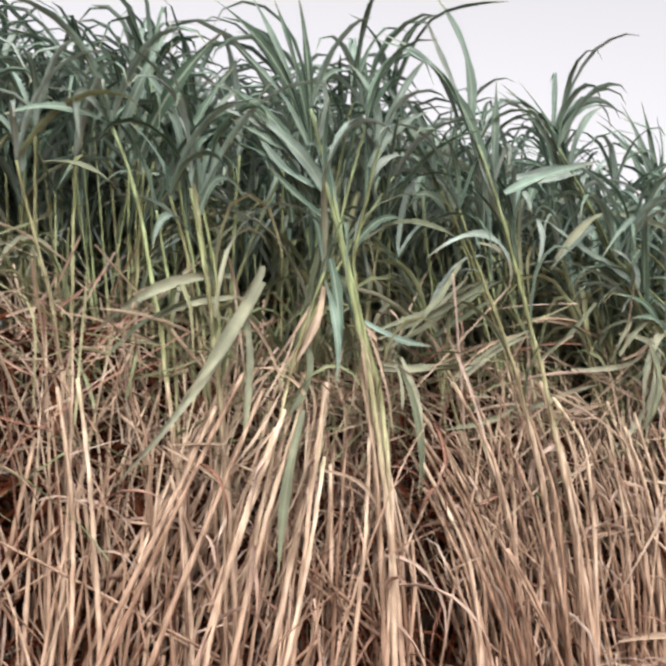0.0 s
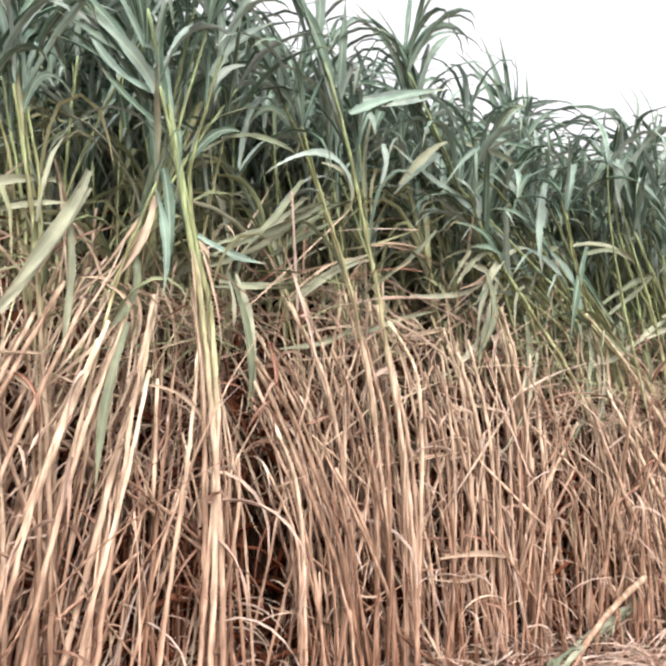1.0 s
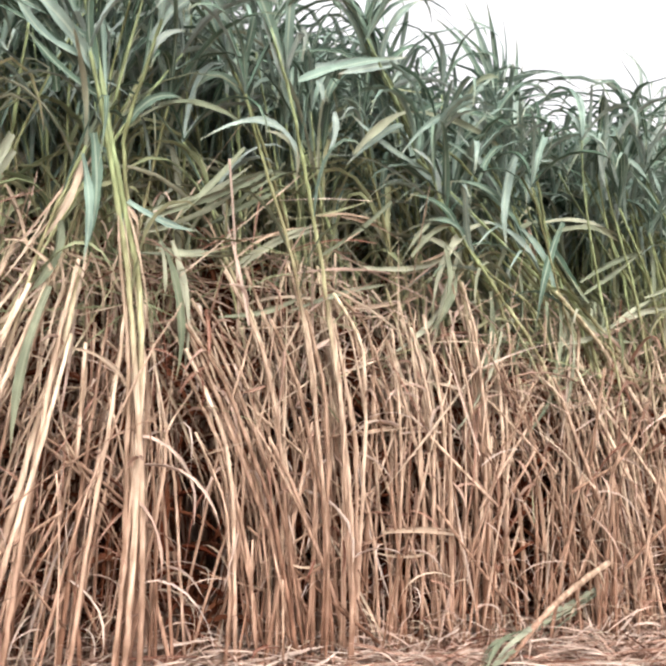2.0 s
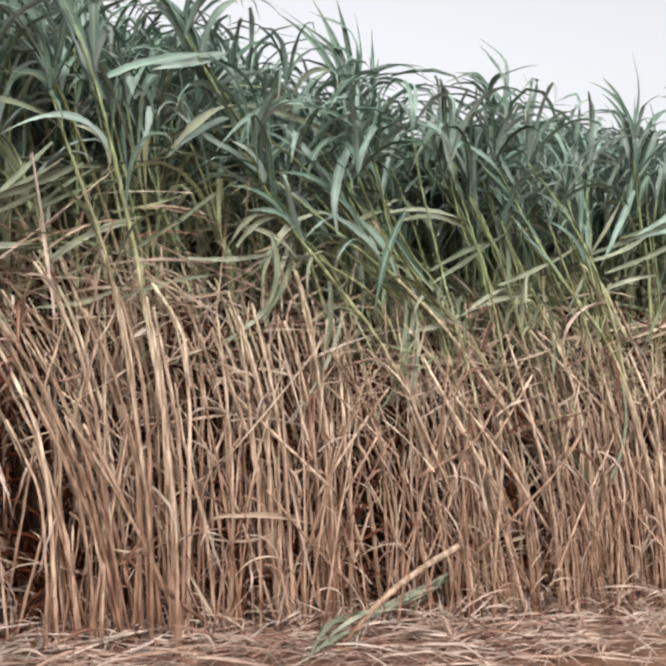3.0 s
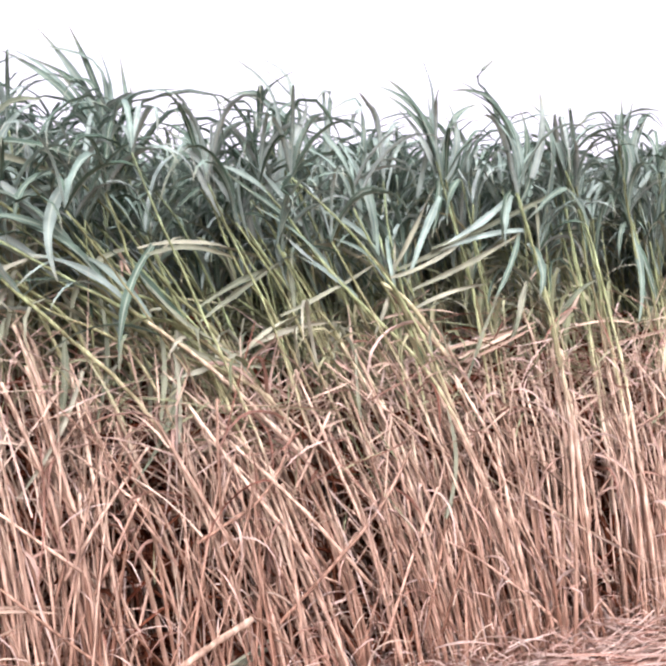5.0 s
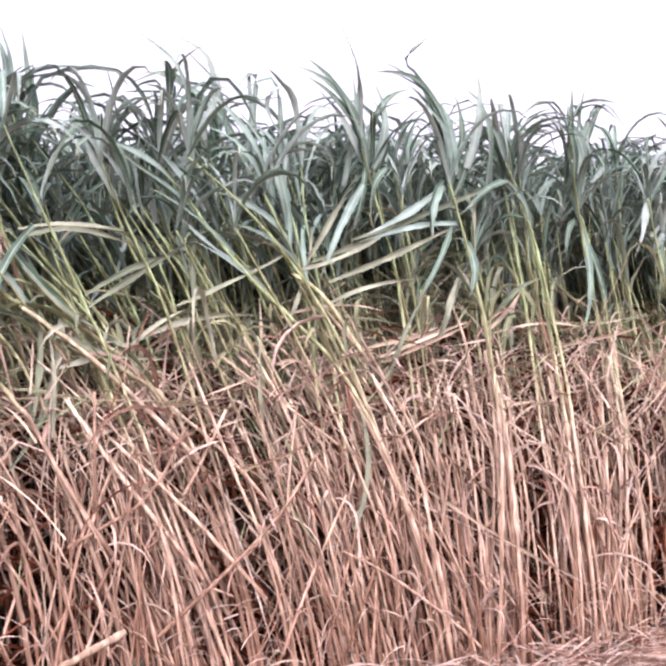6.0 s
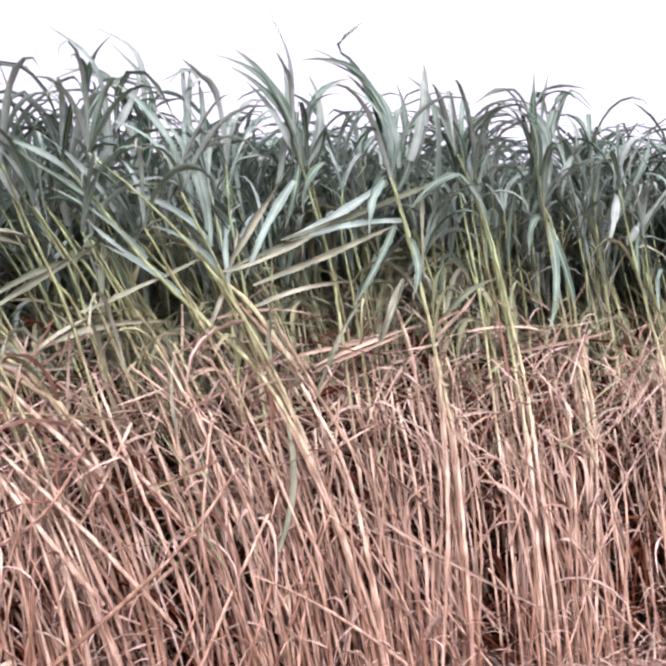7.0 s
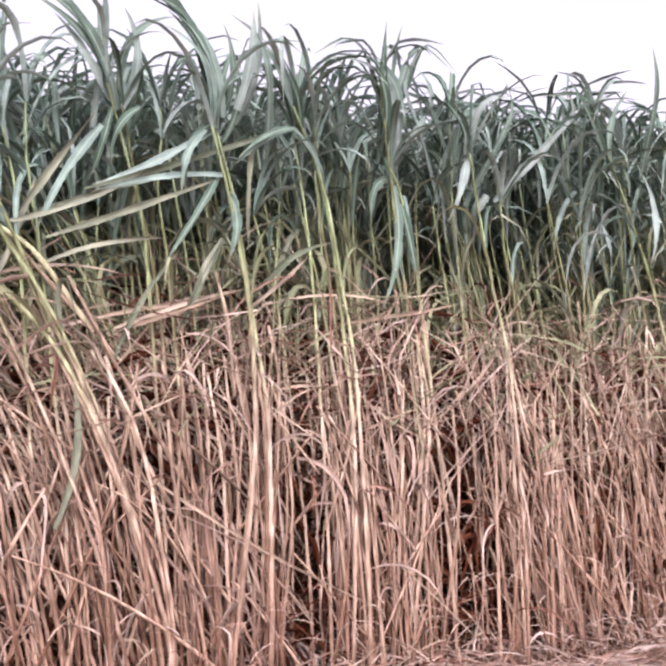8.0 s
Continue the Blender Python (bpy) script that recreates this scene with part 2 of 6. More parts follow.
# ---------------------------------------------------------------- the stand of grass: its plan
FRONT = 3.0          # the edge of the stand, along x
X0, X1 = -2.6, 11.5  # its ends
TOP = [(-3, 2.9), (0.3, 2.89), (0.75, 3.02), (1.2, 3.0), (1.5, 2.82), (1.8, 2.88), (2.35, 2.9), (2.85, 2.88), (3.25, 2.81), (3.55, 2.64),
       (3.95, 2.72), (4.3, 2.72), (4.65, 2.64), (5.0, 2.7), (5.4, 2.84), (5.65, 2.9), (5.95, 2.77), (6.3, 2.86), (6.8, 2.87), (7.3, 2.85), (8.0, 2.93), (12, 2.9)]
LIVE = [(-3, 1.75), (0.4, 1.78), (0.85, 1.62), (1.55, 1.52), (2.2, 1.64), (2.8, 1.6), (3.5, 1.42), (4.0, 1.42), (4.6, 1.5), (5.1, 1.5), (5.7, 1.62),
        (6.3, 1.65), (7.0, 1.62), (7.6, 1.56), (12, 1.6)]


def profile(table, x):
    return float(np.interp(x, [a for a, _ in table], [b for _, b in table]))


def front_y(x, z):
    """The face of the stand: it leans back a little, more so further along."""
    x, z = np.asarray(x, float), np.clip(z, 0, 2.2)
    return np.interp(x, [2.6, 3.8], [2.89, 2.95]) + np.interp(x, [2.6, 3.8], [0.09, 0.15]) * z


def lean_at(x):
    """How far the stalks lean towards -x, in degrees: flattened patches among upright ones."""
    extra = 30 * math.exp(-((x - 4.35) / 0.42) ** 2) + 26 * math.exp(-((x - 5.15) / 0.35) ** 2) + 8 * math.exp(-((x - 2.6) / 0.6) ** 2)
    return 7 + extra - 24 * math.exp(-((x - 1.15) / 0.35) ** 2)


def bulge(x):
    """How far the stalks of the edge stand out before its mean face."""
    return np.interp(x, [2.6, 3.8], [0.0, 0.11])


def ground_z(x, y):
    return 0.03 * noise.noise((x * 0.8, y * 0.8, 3.1)) + 0.012 * noise.noise((x * 4, y * 4, 1.7)) + 0.032 * max(0.0, min(x - 5, 4))


def build_ground():
    xs = np.concatenate([[-400, -100, -30, -10], np.linspace(-3, 12, 121), [20, 50, 120, 400]])
    ys = np.concatenate([[-400, -100, -30, -8, -3], np.linspace(-1.5, 5, 66), [9, 20, 60, 150, 400]])
    verts = [(x, y, ground_z(x, y) if -4 < x < 13 and -4 < y < 10 else 0.0) for y in ys for x in xs]
    w = len(xs)
    faces = [(r * w + c, r * w + c + 1, (r + 1) * w + c + 1, (r + 1) * w + c) for r in range(len(ys) - 1) for c in range(w - 1)]
    me = bpy.data.meshes.new("ground")
    me.from_pydata(verts, [], faces)
    me.polygons.foreach_set("use_smooth", np.ones(len(me.polygons), dtype=bool))
    me.materials.append(SOIL)
    tagged(new("ground", me), "bare reddish brown soil of the field edge", "ground", kind="structure")


build_ground()


# (x, z, radius, how far it slants along x for each metre inwards)
HOLES = [(1.86, 2.05, 0.19, 0.4), (3.64, 1.86, 0.21, 0.5), (0.5, 2.25, 0.2, 0.12), (3.78, 1.80, 0.17, 0.5), (5.82, 2.16, 0.14, 0.45), (7.26, 2.28, 0.14, 0.45),
         (0.95, 2.30, 0.11, 0.3), (0.40, 2.05, 0.19, 0.1), (0.62, 1.86, 0.16, 0.18), (1.06, 2.33, 0.11, 0.3), (1.12, 1.84, 0.10, 0.3), (0.22, 2.25, 0.15, 0.05),
         (4.60, 1.77, 0.11, 0.12), (5.03, 1.96, 0.11, 0.23), (6.32, 1.68, 0.10, 0.56), (6.45, 2.32, 0.10, 0.59), (7.12, 2.14, 0.11, 0.76), (3.58, 2.12, 0.12, 0.12),
         (5.16, 1.97, 0.11, 0.53), (4.18, 2.30, 0.10, 0.28), (6.37, 1.84, 0.11, 0.83), (5.56, 2.26, 0.11, 0.63), (3.69, 2.08, 0.12, 0.52), (2.83, 2.49, 0.09, 0.94),
         (3.81, 1.96, 0.18, 0.45), (4.03, 1.74, 0.13, 0.5), (5.6, 2.08, 0.13, 0.35), (5.5, 2.26, 0.12, 0.4), (6.25, 2.06, 0.13, 0.5), (6.89, 1.87, 0.13, 0.6),
         (5.2, 1.83, 0.13, 0.4), (1.95, 2.0, 0.15, 0.4), (1.16, 2.28, 0.16, 0.25), (0.9, 2.44, 0.14, 0.2), (4.84, 2.24, 0.12, 0.4)]
GAPS = [(1.91, 0.12), (3.54, 0.10), (5.94, 0.07), (6.68, 0.07), (5.37, 0.05), (4.81, 0.05), (2.67, 0.07), (4.52, 0.06), (5.73, 0.05), (5.99, 0.07), (6.74, 0.07), (4.48, 0.06), (4.36, 0.05)]


def in_gap(x, y=FRONT):
    """The gaps between the clumps run obliquely into the stand."""
    d = y - FRONT
    return d < 0.95 and any(abs(x - c - 0.45 * d) < w * (1 + 0.5 * d) for c, w in GAPS)


def in_hole(p):
    """The dark openings between the crowns, which run obliquely inwards too."""
    return any(math.hypot(q[0] - k * (q[1] - FRONT) - x, q[2] - z - 0.2 * (q[1] - FRONT)) < r for q in p[2::2] for x, z, r, k in HOLES if q[1] < FRONT + 1.15)


# ---------------------------------------------------------------- plants
def cane(bag, pts, r, live, nodes=True, sides=6, taper=0.45, sheath=False):
    """A jointed stalk: a slight swelling at each joint, thinner towards its top. sheath: leaf sheaths thicken its living part."""
    pts = np.array(pts, float)
    n = len(pts)
    s = np.linspace(0, 1, n)
    pts[1:-1] += rng.normal(0, 0.0012, (n - 2, 3))
    rad = r * (1 - (1 - taper) * s ** 2.2)
    if sheath:
        rad = rad * np.interp(pts[:, 2] / live, [0.0, 0.9, 1.2], [0.8, 0.85, 1.0])
    if nodes:
        rad = rad * (1 + 0.20 * (np.arange(n) % 3 == 1))
    z = pts[:, 2]
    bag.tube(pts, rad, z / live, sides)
    return rad


def resample(pts, n):
    pts = np.asarray(pts, float)
    d = np.concatenate([[0], np.cumsum(np.linalg.norm(np.diff(pts, axis=0), axis=1))])
    t = np.linspace(0, d[-1], n)
    return np.stack([np.interp(t, d, pts[:, i]) for i in range(3)], axis=-1)


def under_top(p):
    """Bends what would rise over the crowns' outline."""
    top = np.interp(p[:, 0], [a for a, _ in TOP], [b for _, b in TOP]) + 0.03
    p[:, 2] = np.where(p[:, 2] > top, top + 0.25 * (p[:, 2] - top), p[:, 2])
    return p


def stem_leaves(pts, live, top, count, long=(0.55, 1.0), wide=(0.012, 0.03), n=9, out=0.0):
    """Lines and widths of the leaves along the living part of a stem, the last ones upright at its tip. out: how far they may hang out of the face."""
    made = []
    z = pts[:, 2]
    low = int(np.argmin(np.abs(z - (live - 0.12))))
    k = len(pts)
    tan = np.gradient(pts, axis=0)
    tan /= np.linalg.norm(tan, axis=1)[:, None]
    for i in range(count):
        f = (i + rnd(0.1, 0.9)) / count
        at = min(k - 1, int(low + f * (k - 1 - low)))
        length = rnd(*long) * (0.75 + 0.35 * f)
        p = fountain(pts[at], tan[at], (180 if i % 2 else 0) + rng.normal(0, 40), rnd(0.15, 0.6), rnd(0.2, 1.0) ** 0.6 * 1.9, length, n)
        if not in_hole(p):
            edge = front_y(p[:, 0], p[:, 2]) - out - bulge(p[:, 0])
            p[:, 1] = np.where(p[:, 1] < edge, edge - 0.25 * (edge - p[:, 1]), p[:, 1])
            made.append((under_top(p), blade_width(n, rnd(*wide)), rnd(0.15, 0.5), (0.0, rnd(-1.2, 1.2))))
    tip = pts[-1]
    for i in range(4):
        az = rnd(0, 360)
        p = arch(tip, az, rnd(60, 84), rnd(80, 185), rnd(0.35, 0.65), n, rnd(-30, 30), rnd(1.3, 2.6))
        made.append((under_top(p), blade_width(n, rnd(0.017, 0.032)), rnd(0.3, 0.6), (0.0, rnd(-0.9, 0.9))))
    return made


def hang(p0, n=8, long=(0.22, 0.6), wide=(0.006, 0.018)):
    """A dead leaf that hangs from its stalk, curled and turned."""
    p = arch(p0, rnd(0, 360), rnd(-30, 60), rnd(60, 150), rnd(*long), n, rnd(-70, 70), rnd(0.7, 1.4))
    w = blade_width(n, rnd(*wide), 0.8)
    return p, w, rnd(0.2, 0.9), (rnd(-1, 1), rnd(-3, 3))


def lean_words(tilt):
    return "bent far over" if tilt > 32 else "leaning" if tilt > 14 else "standing upright"


def ageing(z, live):
    """The lower leaves of a stem are the older ones: wilted or yellowing."""
    old = 1.15 - (z - live) / 0.4
    k = rnd(0, 1)
    return LEAF if k > old else OLIVE if k < 0.42 * old else WILTED


def grass_plant(line, live, leaves, dead, r=0.012, group="grass along the field edge", label=""):
    """One plant: jointed stalk from the ground, green leaves above, dead leaves hanging below. leaves, dead: lines from stem_leaves() and hang()."""
    root = new("grass_plant")
    root.location = line[0]
    d = line[-1] - line[0]
    tilt = math.degrees(math.atan2(math.hypot(d[0], d[1]), d[2]))
    tagged(root, label or f"tall green fodder grass with dry tan stalk, {lean_words(tilt)}", "grass plant", group)
    b = Bag()
    n = max(6, 3 * int(np.sum(np.linalg.norm(np.diff(line, axis=0), axis=1)) / 0.15))
    cane(b, resample(line, n), r, live, sheath=True)
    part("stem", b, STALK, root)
    for p, w, fold, tw in leaves:
        b = Bag()
        b.blade(p, w, fold, tw)
        part("leaf", b, ageing(p[0][2], live), root)
    for p, w, fold, tw in dead:
        b = Bag()
        b.blade(p, w, fold, tw)
        part("dry_leaf", b, DRY, root)
    return root


def set_back(p):
    """Moves a line that was laid out before a flat face to the true one."""
    p[:, 1] += front_y(p[:, 0], p[:, 2]) - FRONT - bulge(p[:, 0])
    return p


def random_line(x, y, high, n=16):
    lean = (lean_at(x) if y < FRONT + 0.55 else 8) + rng.normal(0, 5)
    az = 180 + rng.normal(0, 14) + (rnd(-50, 50) if lean < 9 else 0)
    length = high / max(0.55, math.cos(math.radians(lean * 0.85)))
    foot = x + math.tan(math.radians(lean)) * 0.5
    p = grow((foot, y, ground_z(foot, y) - 0.01), length, az, lean * rnd(0.3, 0.8), lean * rnd(1.0, 1.6), n, 0.25, rnd(1.0, 1.8))
    return set_back(p)


def through_points(pts, n):
    """A smooth line through the points (Catmull-Rom)."""
    p = [np.asarray(q, float) for q in pts]
    p = [2 * p[0] - p[1]] + p + [2 * p[-1] - p[-2]]
    out = []
    for i in range(1, len(p) - 2):
        for s in np.linspace(0, 1, n, endpoint=False):
            a, b, c, d = p[i - 1:i + 3]
            out.append(0.5 * (2 * b + (c - a) * s + (2 * a - 5 * b + 4 * c - d) * s ** 2 + (3 * b - a - 3 * c + d) * s ** 3))
    out.append(p[-2])
    return np.array(out)


def on_face(off, p):
    """The point p, in (x, z), that far behind the face of the stand."""
    return np.array([p[0], float(front_y(p[0], p[1])) + off, p[1]])


def stem(off, r, *pts):
    """A plant of the edge whose stem goes down from its top through the points, in (x, z), and is rooted below the last."""
    low, above = pts[-1], pts[-2]
    lean = max(-0.6, min(0.6, (low[0] - above[0]) / max(0.1, above[1] - low[1])))
    foot = on_face(off + 0.05, (low[0] + lean * low[1] * 0.55, 0.0))
    foot[2] = ground_z(foot[0], foot[1]) - 0.01
    way = [foot]
    if low[1] > 0.7:
        way.append(on_face(off + 0.02, (low[0] + lean * low[1] * 0.38, low[1] * 0.45)))
    way += [on_face(off, p) for p in reversed(pts)]
    line = resample(through_points(way, 6), 22)
    live = profile(LIVE, low[0]) - 0.05
    return grass_plant(line, live, stem_leaves(line, max(live, line[-1][2] - 0.7), 0, 5, (0.5, 0.85), (0.014, 0.027), out=0.08 - off),
                       [hang(line[int(rnd(3, 11))]) for _ in range(2)], r)


def leaf(owner, off, a, b, c, w, material=LEAF):
    """A leaf of that plant, from a over b to its point c, in (x, z)."""
    n = 11
    p = bow(on_face(off + 0.02, a), on_face(off - 0.02, b), on_face(off + rnd(-0.06, 0.02), c), n)
    if a[1] > 2.5:  # its lower part, within the crown
        d = (p[0] - p[2]) / max(0.03, p[2][2] - p[0][2])
        low = p[0] + np.array([max(-0.25, min(0.25, 0.25 * d[0])), 0.12, -0.32])
        n = 15
        p = resample(through_points([low, p[0], p[5], p[-1]], 6), n)
    g = Bag()
    g.blade(p, blade_width(n, w, 0.7), rnd(0.1, 0.35), (rnd(-0.3, 0.3), rnd(-0.5, 0.5)), (rnd(-0.3, 0.3), -1.0, 0.5))
    return part("leaf", g, material, owner)


def dry_stalk(off, a, b, c, r):
    """A dead jointed cane from a over b to c, in (x, z)."""
    line = through_points([on_face(off + 0.03, a), on_face(off, b), on_face(off + 0.02, c)], 8)
    if 0.06 < a[1] < 1.1 and abs(a[0] - b[0]) < 0.6 * (b[1] - a[1]):
        d = (line[0] - line[4]) / max(0.05, line[4][2] - line[0][2])
        line = np.concatenate([[line[0] + d * 0.6 * line[0][2] * np.array([1, 1, 0]) - (0, 0, line[0][2])], line])
    root = new("dry_stalk")
    root.location = line[0]
    tilt = abs(math.degrees(math.atan2(a[0] - c[0], abs(c[1] - a[1]) + 1e-6)))
    tagged(root, f"dead tan jointed grass stalk, {lean_words(tilt)} among the others", "dry stalk", "dead stalks along the field edge")
    n = max(6, 3 * int(np.sum(np.linalg.norm(np.diff(line, axis=0), axis=1)) / 0.13))
    g = Bag()
    cane(g, resample(line, n), r, rnd(1.7, 2.3), taper=0.7)
    part("cane", g, STALK, root)
    g = Bag()
    q, w, fold, tw = hang(line[int(rnd(2, len(line) - 2))], long=(0.12, 0.35))
    g.blade(q, w, fold, tw)
    part("dry_leaf", g, DRY, root)
    return root


def lone_stalk(line, r, lean):
    """A thin dead cane of the edge with one dead leaf left on it."""
    root = new("dry_stalk")
    root.location = line[0]
    tagged(root, f"thin dead tan grass stalk, {lean_words(abs(lean))} in the dry stubble", "dry stalk", "dead stalks along the field edge")
    g = Bag()
    cane(g, resample(line, max(6, 3 * int(np.sum(np.linalg.norm(np.diff(line, axis=0), axis=1)) / 0.14))), r, 2.6, True, 6, 0.3)
    part("cane", g, STALK, root)
    g = Bag()
    q, w, fold, tw = hang(line[int(rnd(3, 7))], long=(0.1, 0.3), wide=(0.005, 0.012))
    g.blade(q, w, fold, tw)
    part("dry_leaf", g, DRY, root)


def straw(off, a, b, c, w, material=DRY):
    """A dead leaf caught across the stalks."""
    n = 9
    g = Bag()
    g.blade(bow(on_face(off + 0.03, a), on_face(off, b), on_face(off + 0.03, c), n), blade_width(n, w, 0.5), 0.4, (rnd(-0.5, 0.5), rnd(-1.5, 1.5)), (0, -1, 0.6))
    words = {"dry_blade": "single dry tan straw caught across the stalks", "bleached_blade": "broad bleached tan leaf sheath hanging over stalks"}
    return tagged(new("straw", g.mesh("straw", material)), words.get(material.name, "limp grey-green wilted leaf hanging over dry stalks"), "straw", "straws caught along the field edge")


# plants, dead canes and leaves of the edge that stand out, one by one
p = stem(-0.2, 0.0118, (5.54, 2.35), (5.62, 2.09), (5.67, 1.82), (5.72, 1.51), (5.78, 1.13), (5.79, 0.39))
leaf(p, -0.2, (5.54, 2.35), (5.45, 2.62), (5.38, 2.79), 0.032)
leaf(p, -0.2, (5.53, 2.37), (5.47, 2.32), (5.41, 2.07), 0.034)
leaf(p, -0.2, (5.53, 2.34), (5.27, 2.16), (5.04, 2.04), 0.036)
leaf(p, -0.2, (5.60, 2.16), (5.36, 2.12), (5.04, 2.02), 0.030)
leaf(p, -0.2, (5.55, 2.37), (5.60, 2.59), (5.54, 2.78), 0.029)
leaf(p, -0.2, (5.56, 2.35), (5.50, 2.58), (5.32, 2.81), 0.034)
leaf(p, -0.2, (5.58, 2.30), (5.63, 2.51), (5.59, 2.68), 0.029)
leaf(p, -0.2, (5.62, 2.09), (5.62, 1.96), (5.60, 1.92), 0.030)
p = stem(-0.1, 0.0097, (5.17, 2.41), (5.24, 2.10), (5.32, 1.73), (5.37, 1.37))
leaf(p, -0.1, (5.14, 2.42), (5.08, 2.62), (5.04, 2.82), 0.037)
leaf(p, -0.1, (5.12, 2.43), (4.99, 2.62), (4.88, 2.75), 0.034)
leaf(p, -0.1, (5.16, 2.42), (5.23, 2.74), (5.38, 2.82), 0.035)
leaf(p, -0.1, (5.18, 2.37), (5.23, 2.59), (5.17, 2.74), 0.029)
leaf(p, -0.1, (5.15, 2.39), (5.12, 2.49), (5.00, 2.71), 0.032)
p = stem(-0.18, 0.0104, (5.89, 2.50), (6.05, 2.16), (6.12, 1.79), (6.19, 1.32), (6.23, 0.44))
leaf(p, -0.18, (5.89, 2.48), (5.80, 2.67), (5.68, 2.74), 0.033)
leaf(p, -0.18, (5.91, 2.43), (5.82, 2.62), (5.72, 2.74), 0.036)
leaf(p, -0.18, (5.92, 2.41), (5.80, 2.37), (5.65, 2.24), 0.029)
leaf(p, -0.18, (5.94, 2.40), (5.89, 2.57), (5.80, 2.71), 0.027)
leaf(p, -0.18, (5.64, 2.39), (5.71, 2.65), (5.70, 2.91), 0.038)
leaf(p, -0.18, (6.05, 2.18), (5.96, 2.34), (5.89, 2.41), 0.030)
p = stem(-0.1, 0.0111, (6.42, 2.31), (6.48, 2.19), (6.51, 2.03), (6.55, 1.80))
leaf(p, -0.1, (6.43, 2.26), (6.36, 2.24), (6.33, 2.00), 0.037)
leaf(p, -0.1, (6.44, 2.33), (6.33, 2.73), (6.01, 2.74), 0.039)
leaf(p, -0.1, (6.45, 2.39), (6.37, 2.75), (6.11, 2.79), 0.038)
leaf(p, -0.1, (6.47, 2.41), (6.40, 2.80), (6.42, 2.97), 0.032)
leaf(p, -0.1, (6.57, 2.52), (6.47, 2.77), (6.54, 2.90), 0.033)
leaf(p, -0.1, (6.49, 2.71), (6.57, 2.91), (6.78, 2.81), 0.030)
leaf(p, -0.1, (6.50, 2.45), (6.61, 2.67), (6.39, 2.84), 0.032)
leaf(p, -0.1, (6.51, 2.11), (6.45, 1.98), (6.47, 1.77), 0.034)
p = stem(-0.3, 0.0097, (6.72, 2.38), (6.78, 2.07), (6.84, 1.74), (6.91, 1.34), (6.94, 0.51))
leaf(p, -0.3, (6.72, 2.36), (6.67, 2.22), (6.61, 2.05), 0.037)
leaf(p, -0.3, (6.77, 2.11), (6.81, 2.19), (6.84, 2.19), 0.039)
leaf(p, -0.3, (6.71, 2.38), (6.63, 2.59), (6.49, 2.70), 0.031)
leaf(p, -0.3, (6.73, 2.41), (6.79, 2.63), (6.94, 2.67), 0.032)
p = stem(-0.1, 0.0097, (7.59, 2.70), (7.77, 2.39), (7.89, 2.13), (8.00, 1.73))
leaf(p, -0.1, (7.65, 2.61), (7.53, 2.80), (7.24, 2.78), 0.036)
leaf(p, -0.1, (7.71, 2.47), (7.59, 2.65), (7.37, 2.88), 0.036)
leaf(p, -0.1, (7.74, 2.43), (7.68, 2.69), (7.78, 2.89), 0.034)
leaf(p, -0.1, (8.00, 2.80), (7.98, 2.98), (7.97, 3.17), 0.039)
leaf(p, -0.1, (7.94, 2.47), (7.98, 2.32), (7.93, 1.99), 0.039)
leaf(p, -0.1, (7.67, 2.19), (7.68, 2.06), (7.65, 1.88), 0.032)
p = stem(-0.05, 0.0090, (7.07, 2.22), (7.08, 1.97), (7.13, 1.72))
p = stem(-0.05, 0.0090, (7.35, 2.26), (7.41, 2.00), (7.46, 1.74))
leaf(p, -0.05, (7.37, 2.58), (7.48, 2.78), (7.41, 2.90), 0.036)
leaf(p, -0.05, (7.06, 2.54), (7.10, 2.74), (7.02, 2.86), 0.031)
p = stem(-0.05, 0.0090, (5.77, 2.02), (5.85, 1.74), (5.90, 1.48))
p = stem(-0.05, 0.0090, (5.96, 2.19), (6.02, 1.95), (6.09, 1.65))
straw(-0.2, (5.72, 1.65), (5.89, 1.83), (6.09, 1.92), 0.028, WILTED)
straw(-0.2, (5.61, 1.92), (5.48, 1.67), (5.39, 1.46), 0.023, WILTED)
straw(-0.22, (4.74, 1.87), (4.99, 1.96), (5.26, 2.14), 0.025, WILTED)
straw(-0.22, (4.88, 1.82), (5.17, 1.95), (5.57, 2.14), 0.028, WILTED)
straw(-0.2, (4.87, 1.72), (5.11, 1.82), (5.36, 1.87), 0.022, WILTED)
straw(-0.2, (5.15, 1.36), (5.26, 1.62), (5.41, 1.82), 0.022, WILTED)
straw(-0.22, (4.95, 0.74), (5.01, 1.00), (4.99, 1.31), 0.032, WILTED)
straw(-0.2, (5.15, 1.47), (5.40, 1.57), (5.68, 1.68), 0.018, PALE)
straw(-0.15, (5.81, 1.63), (6.13, 1.69), (6.52, 1.64), 0.015, PALE)
straw(-0.18, (5.80, 1.15), (6.03, 1.29), (6.21, 1.27), 0.015, PALE)
straw(-0.15, (7.00, 1.54), (6.82, 1.34), (6.56, 1.15), 0.014, PALE)
straw(-0.15, (6.21, 1.28), (6.37, 1.15), (6.62, 1.05), 0.012, PALE)
straw(-0.1, (5.22, 1.27), (5.32, 1.26), (5.46, 1.24), 0.012, PALE)
dry_stalk(-0.2, (5.79, 0.31), (5.76, 1.13), (5.70, 1.49), 0.0095)
dry_stalk(-0.15, (6.27, 0.26), (6.22, 1.10), (6.17, 1.39), 0.0084)
dry_stalk(-0.15, (6.49, 0.38), (6.56, 1.14), (6.52, 1.54), 0.0079)
dry_stalk(-0.1, (7.09, 0.18), (7.07, 1.12), (7.00, 1.56), 0.0079)
dry_stalk(-0.15, (5.53, 0.34), (5.47, 0.96), (5.43, 1.32), 0.0070)
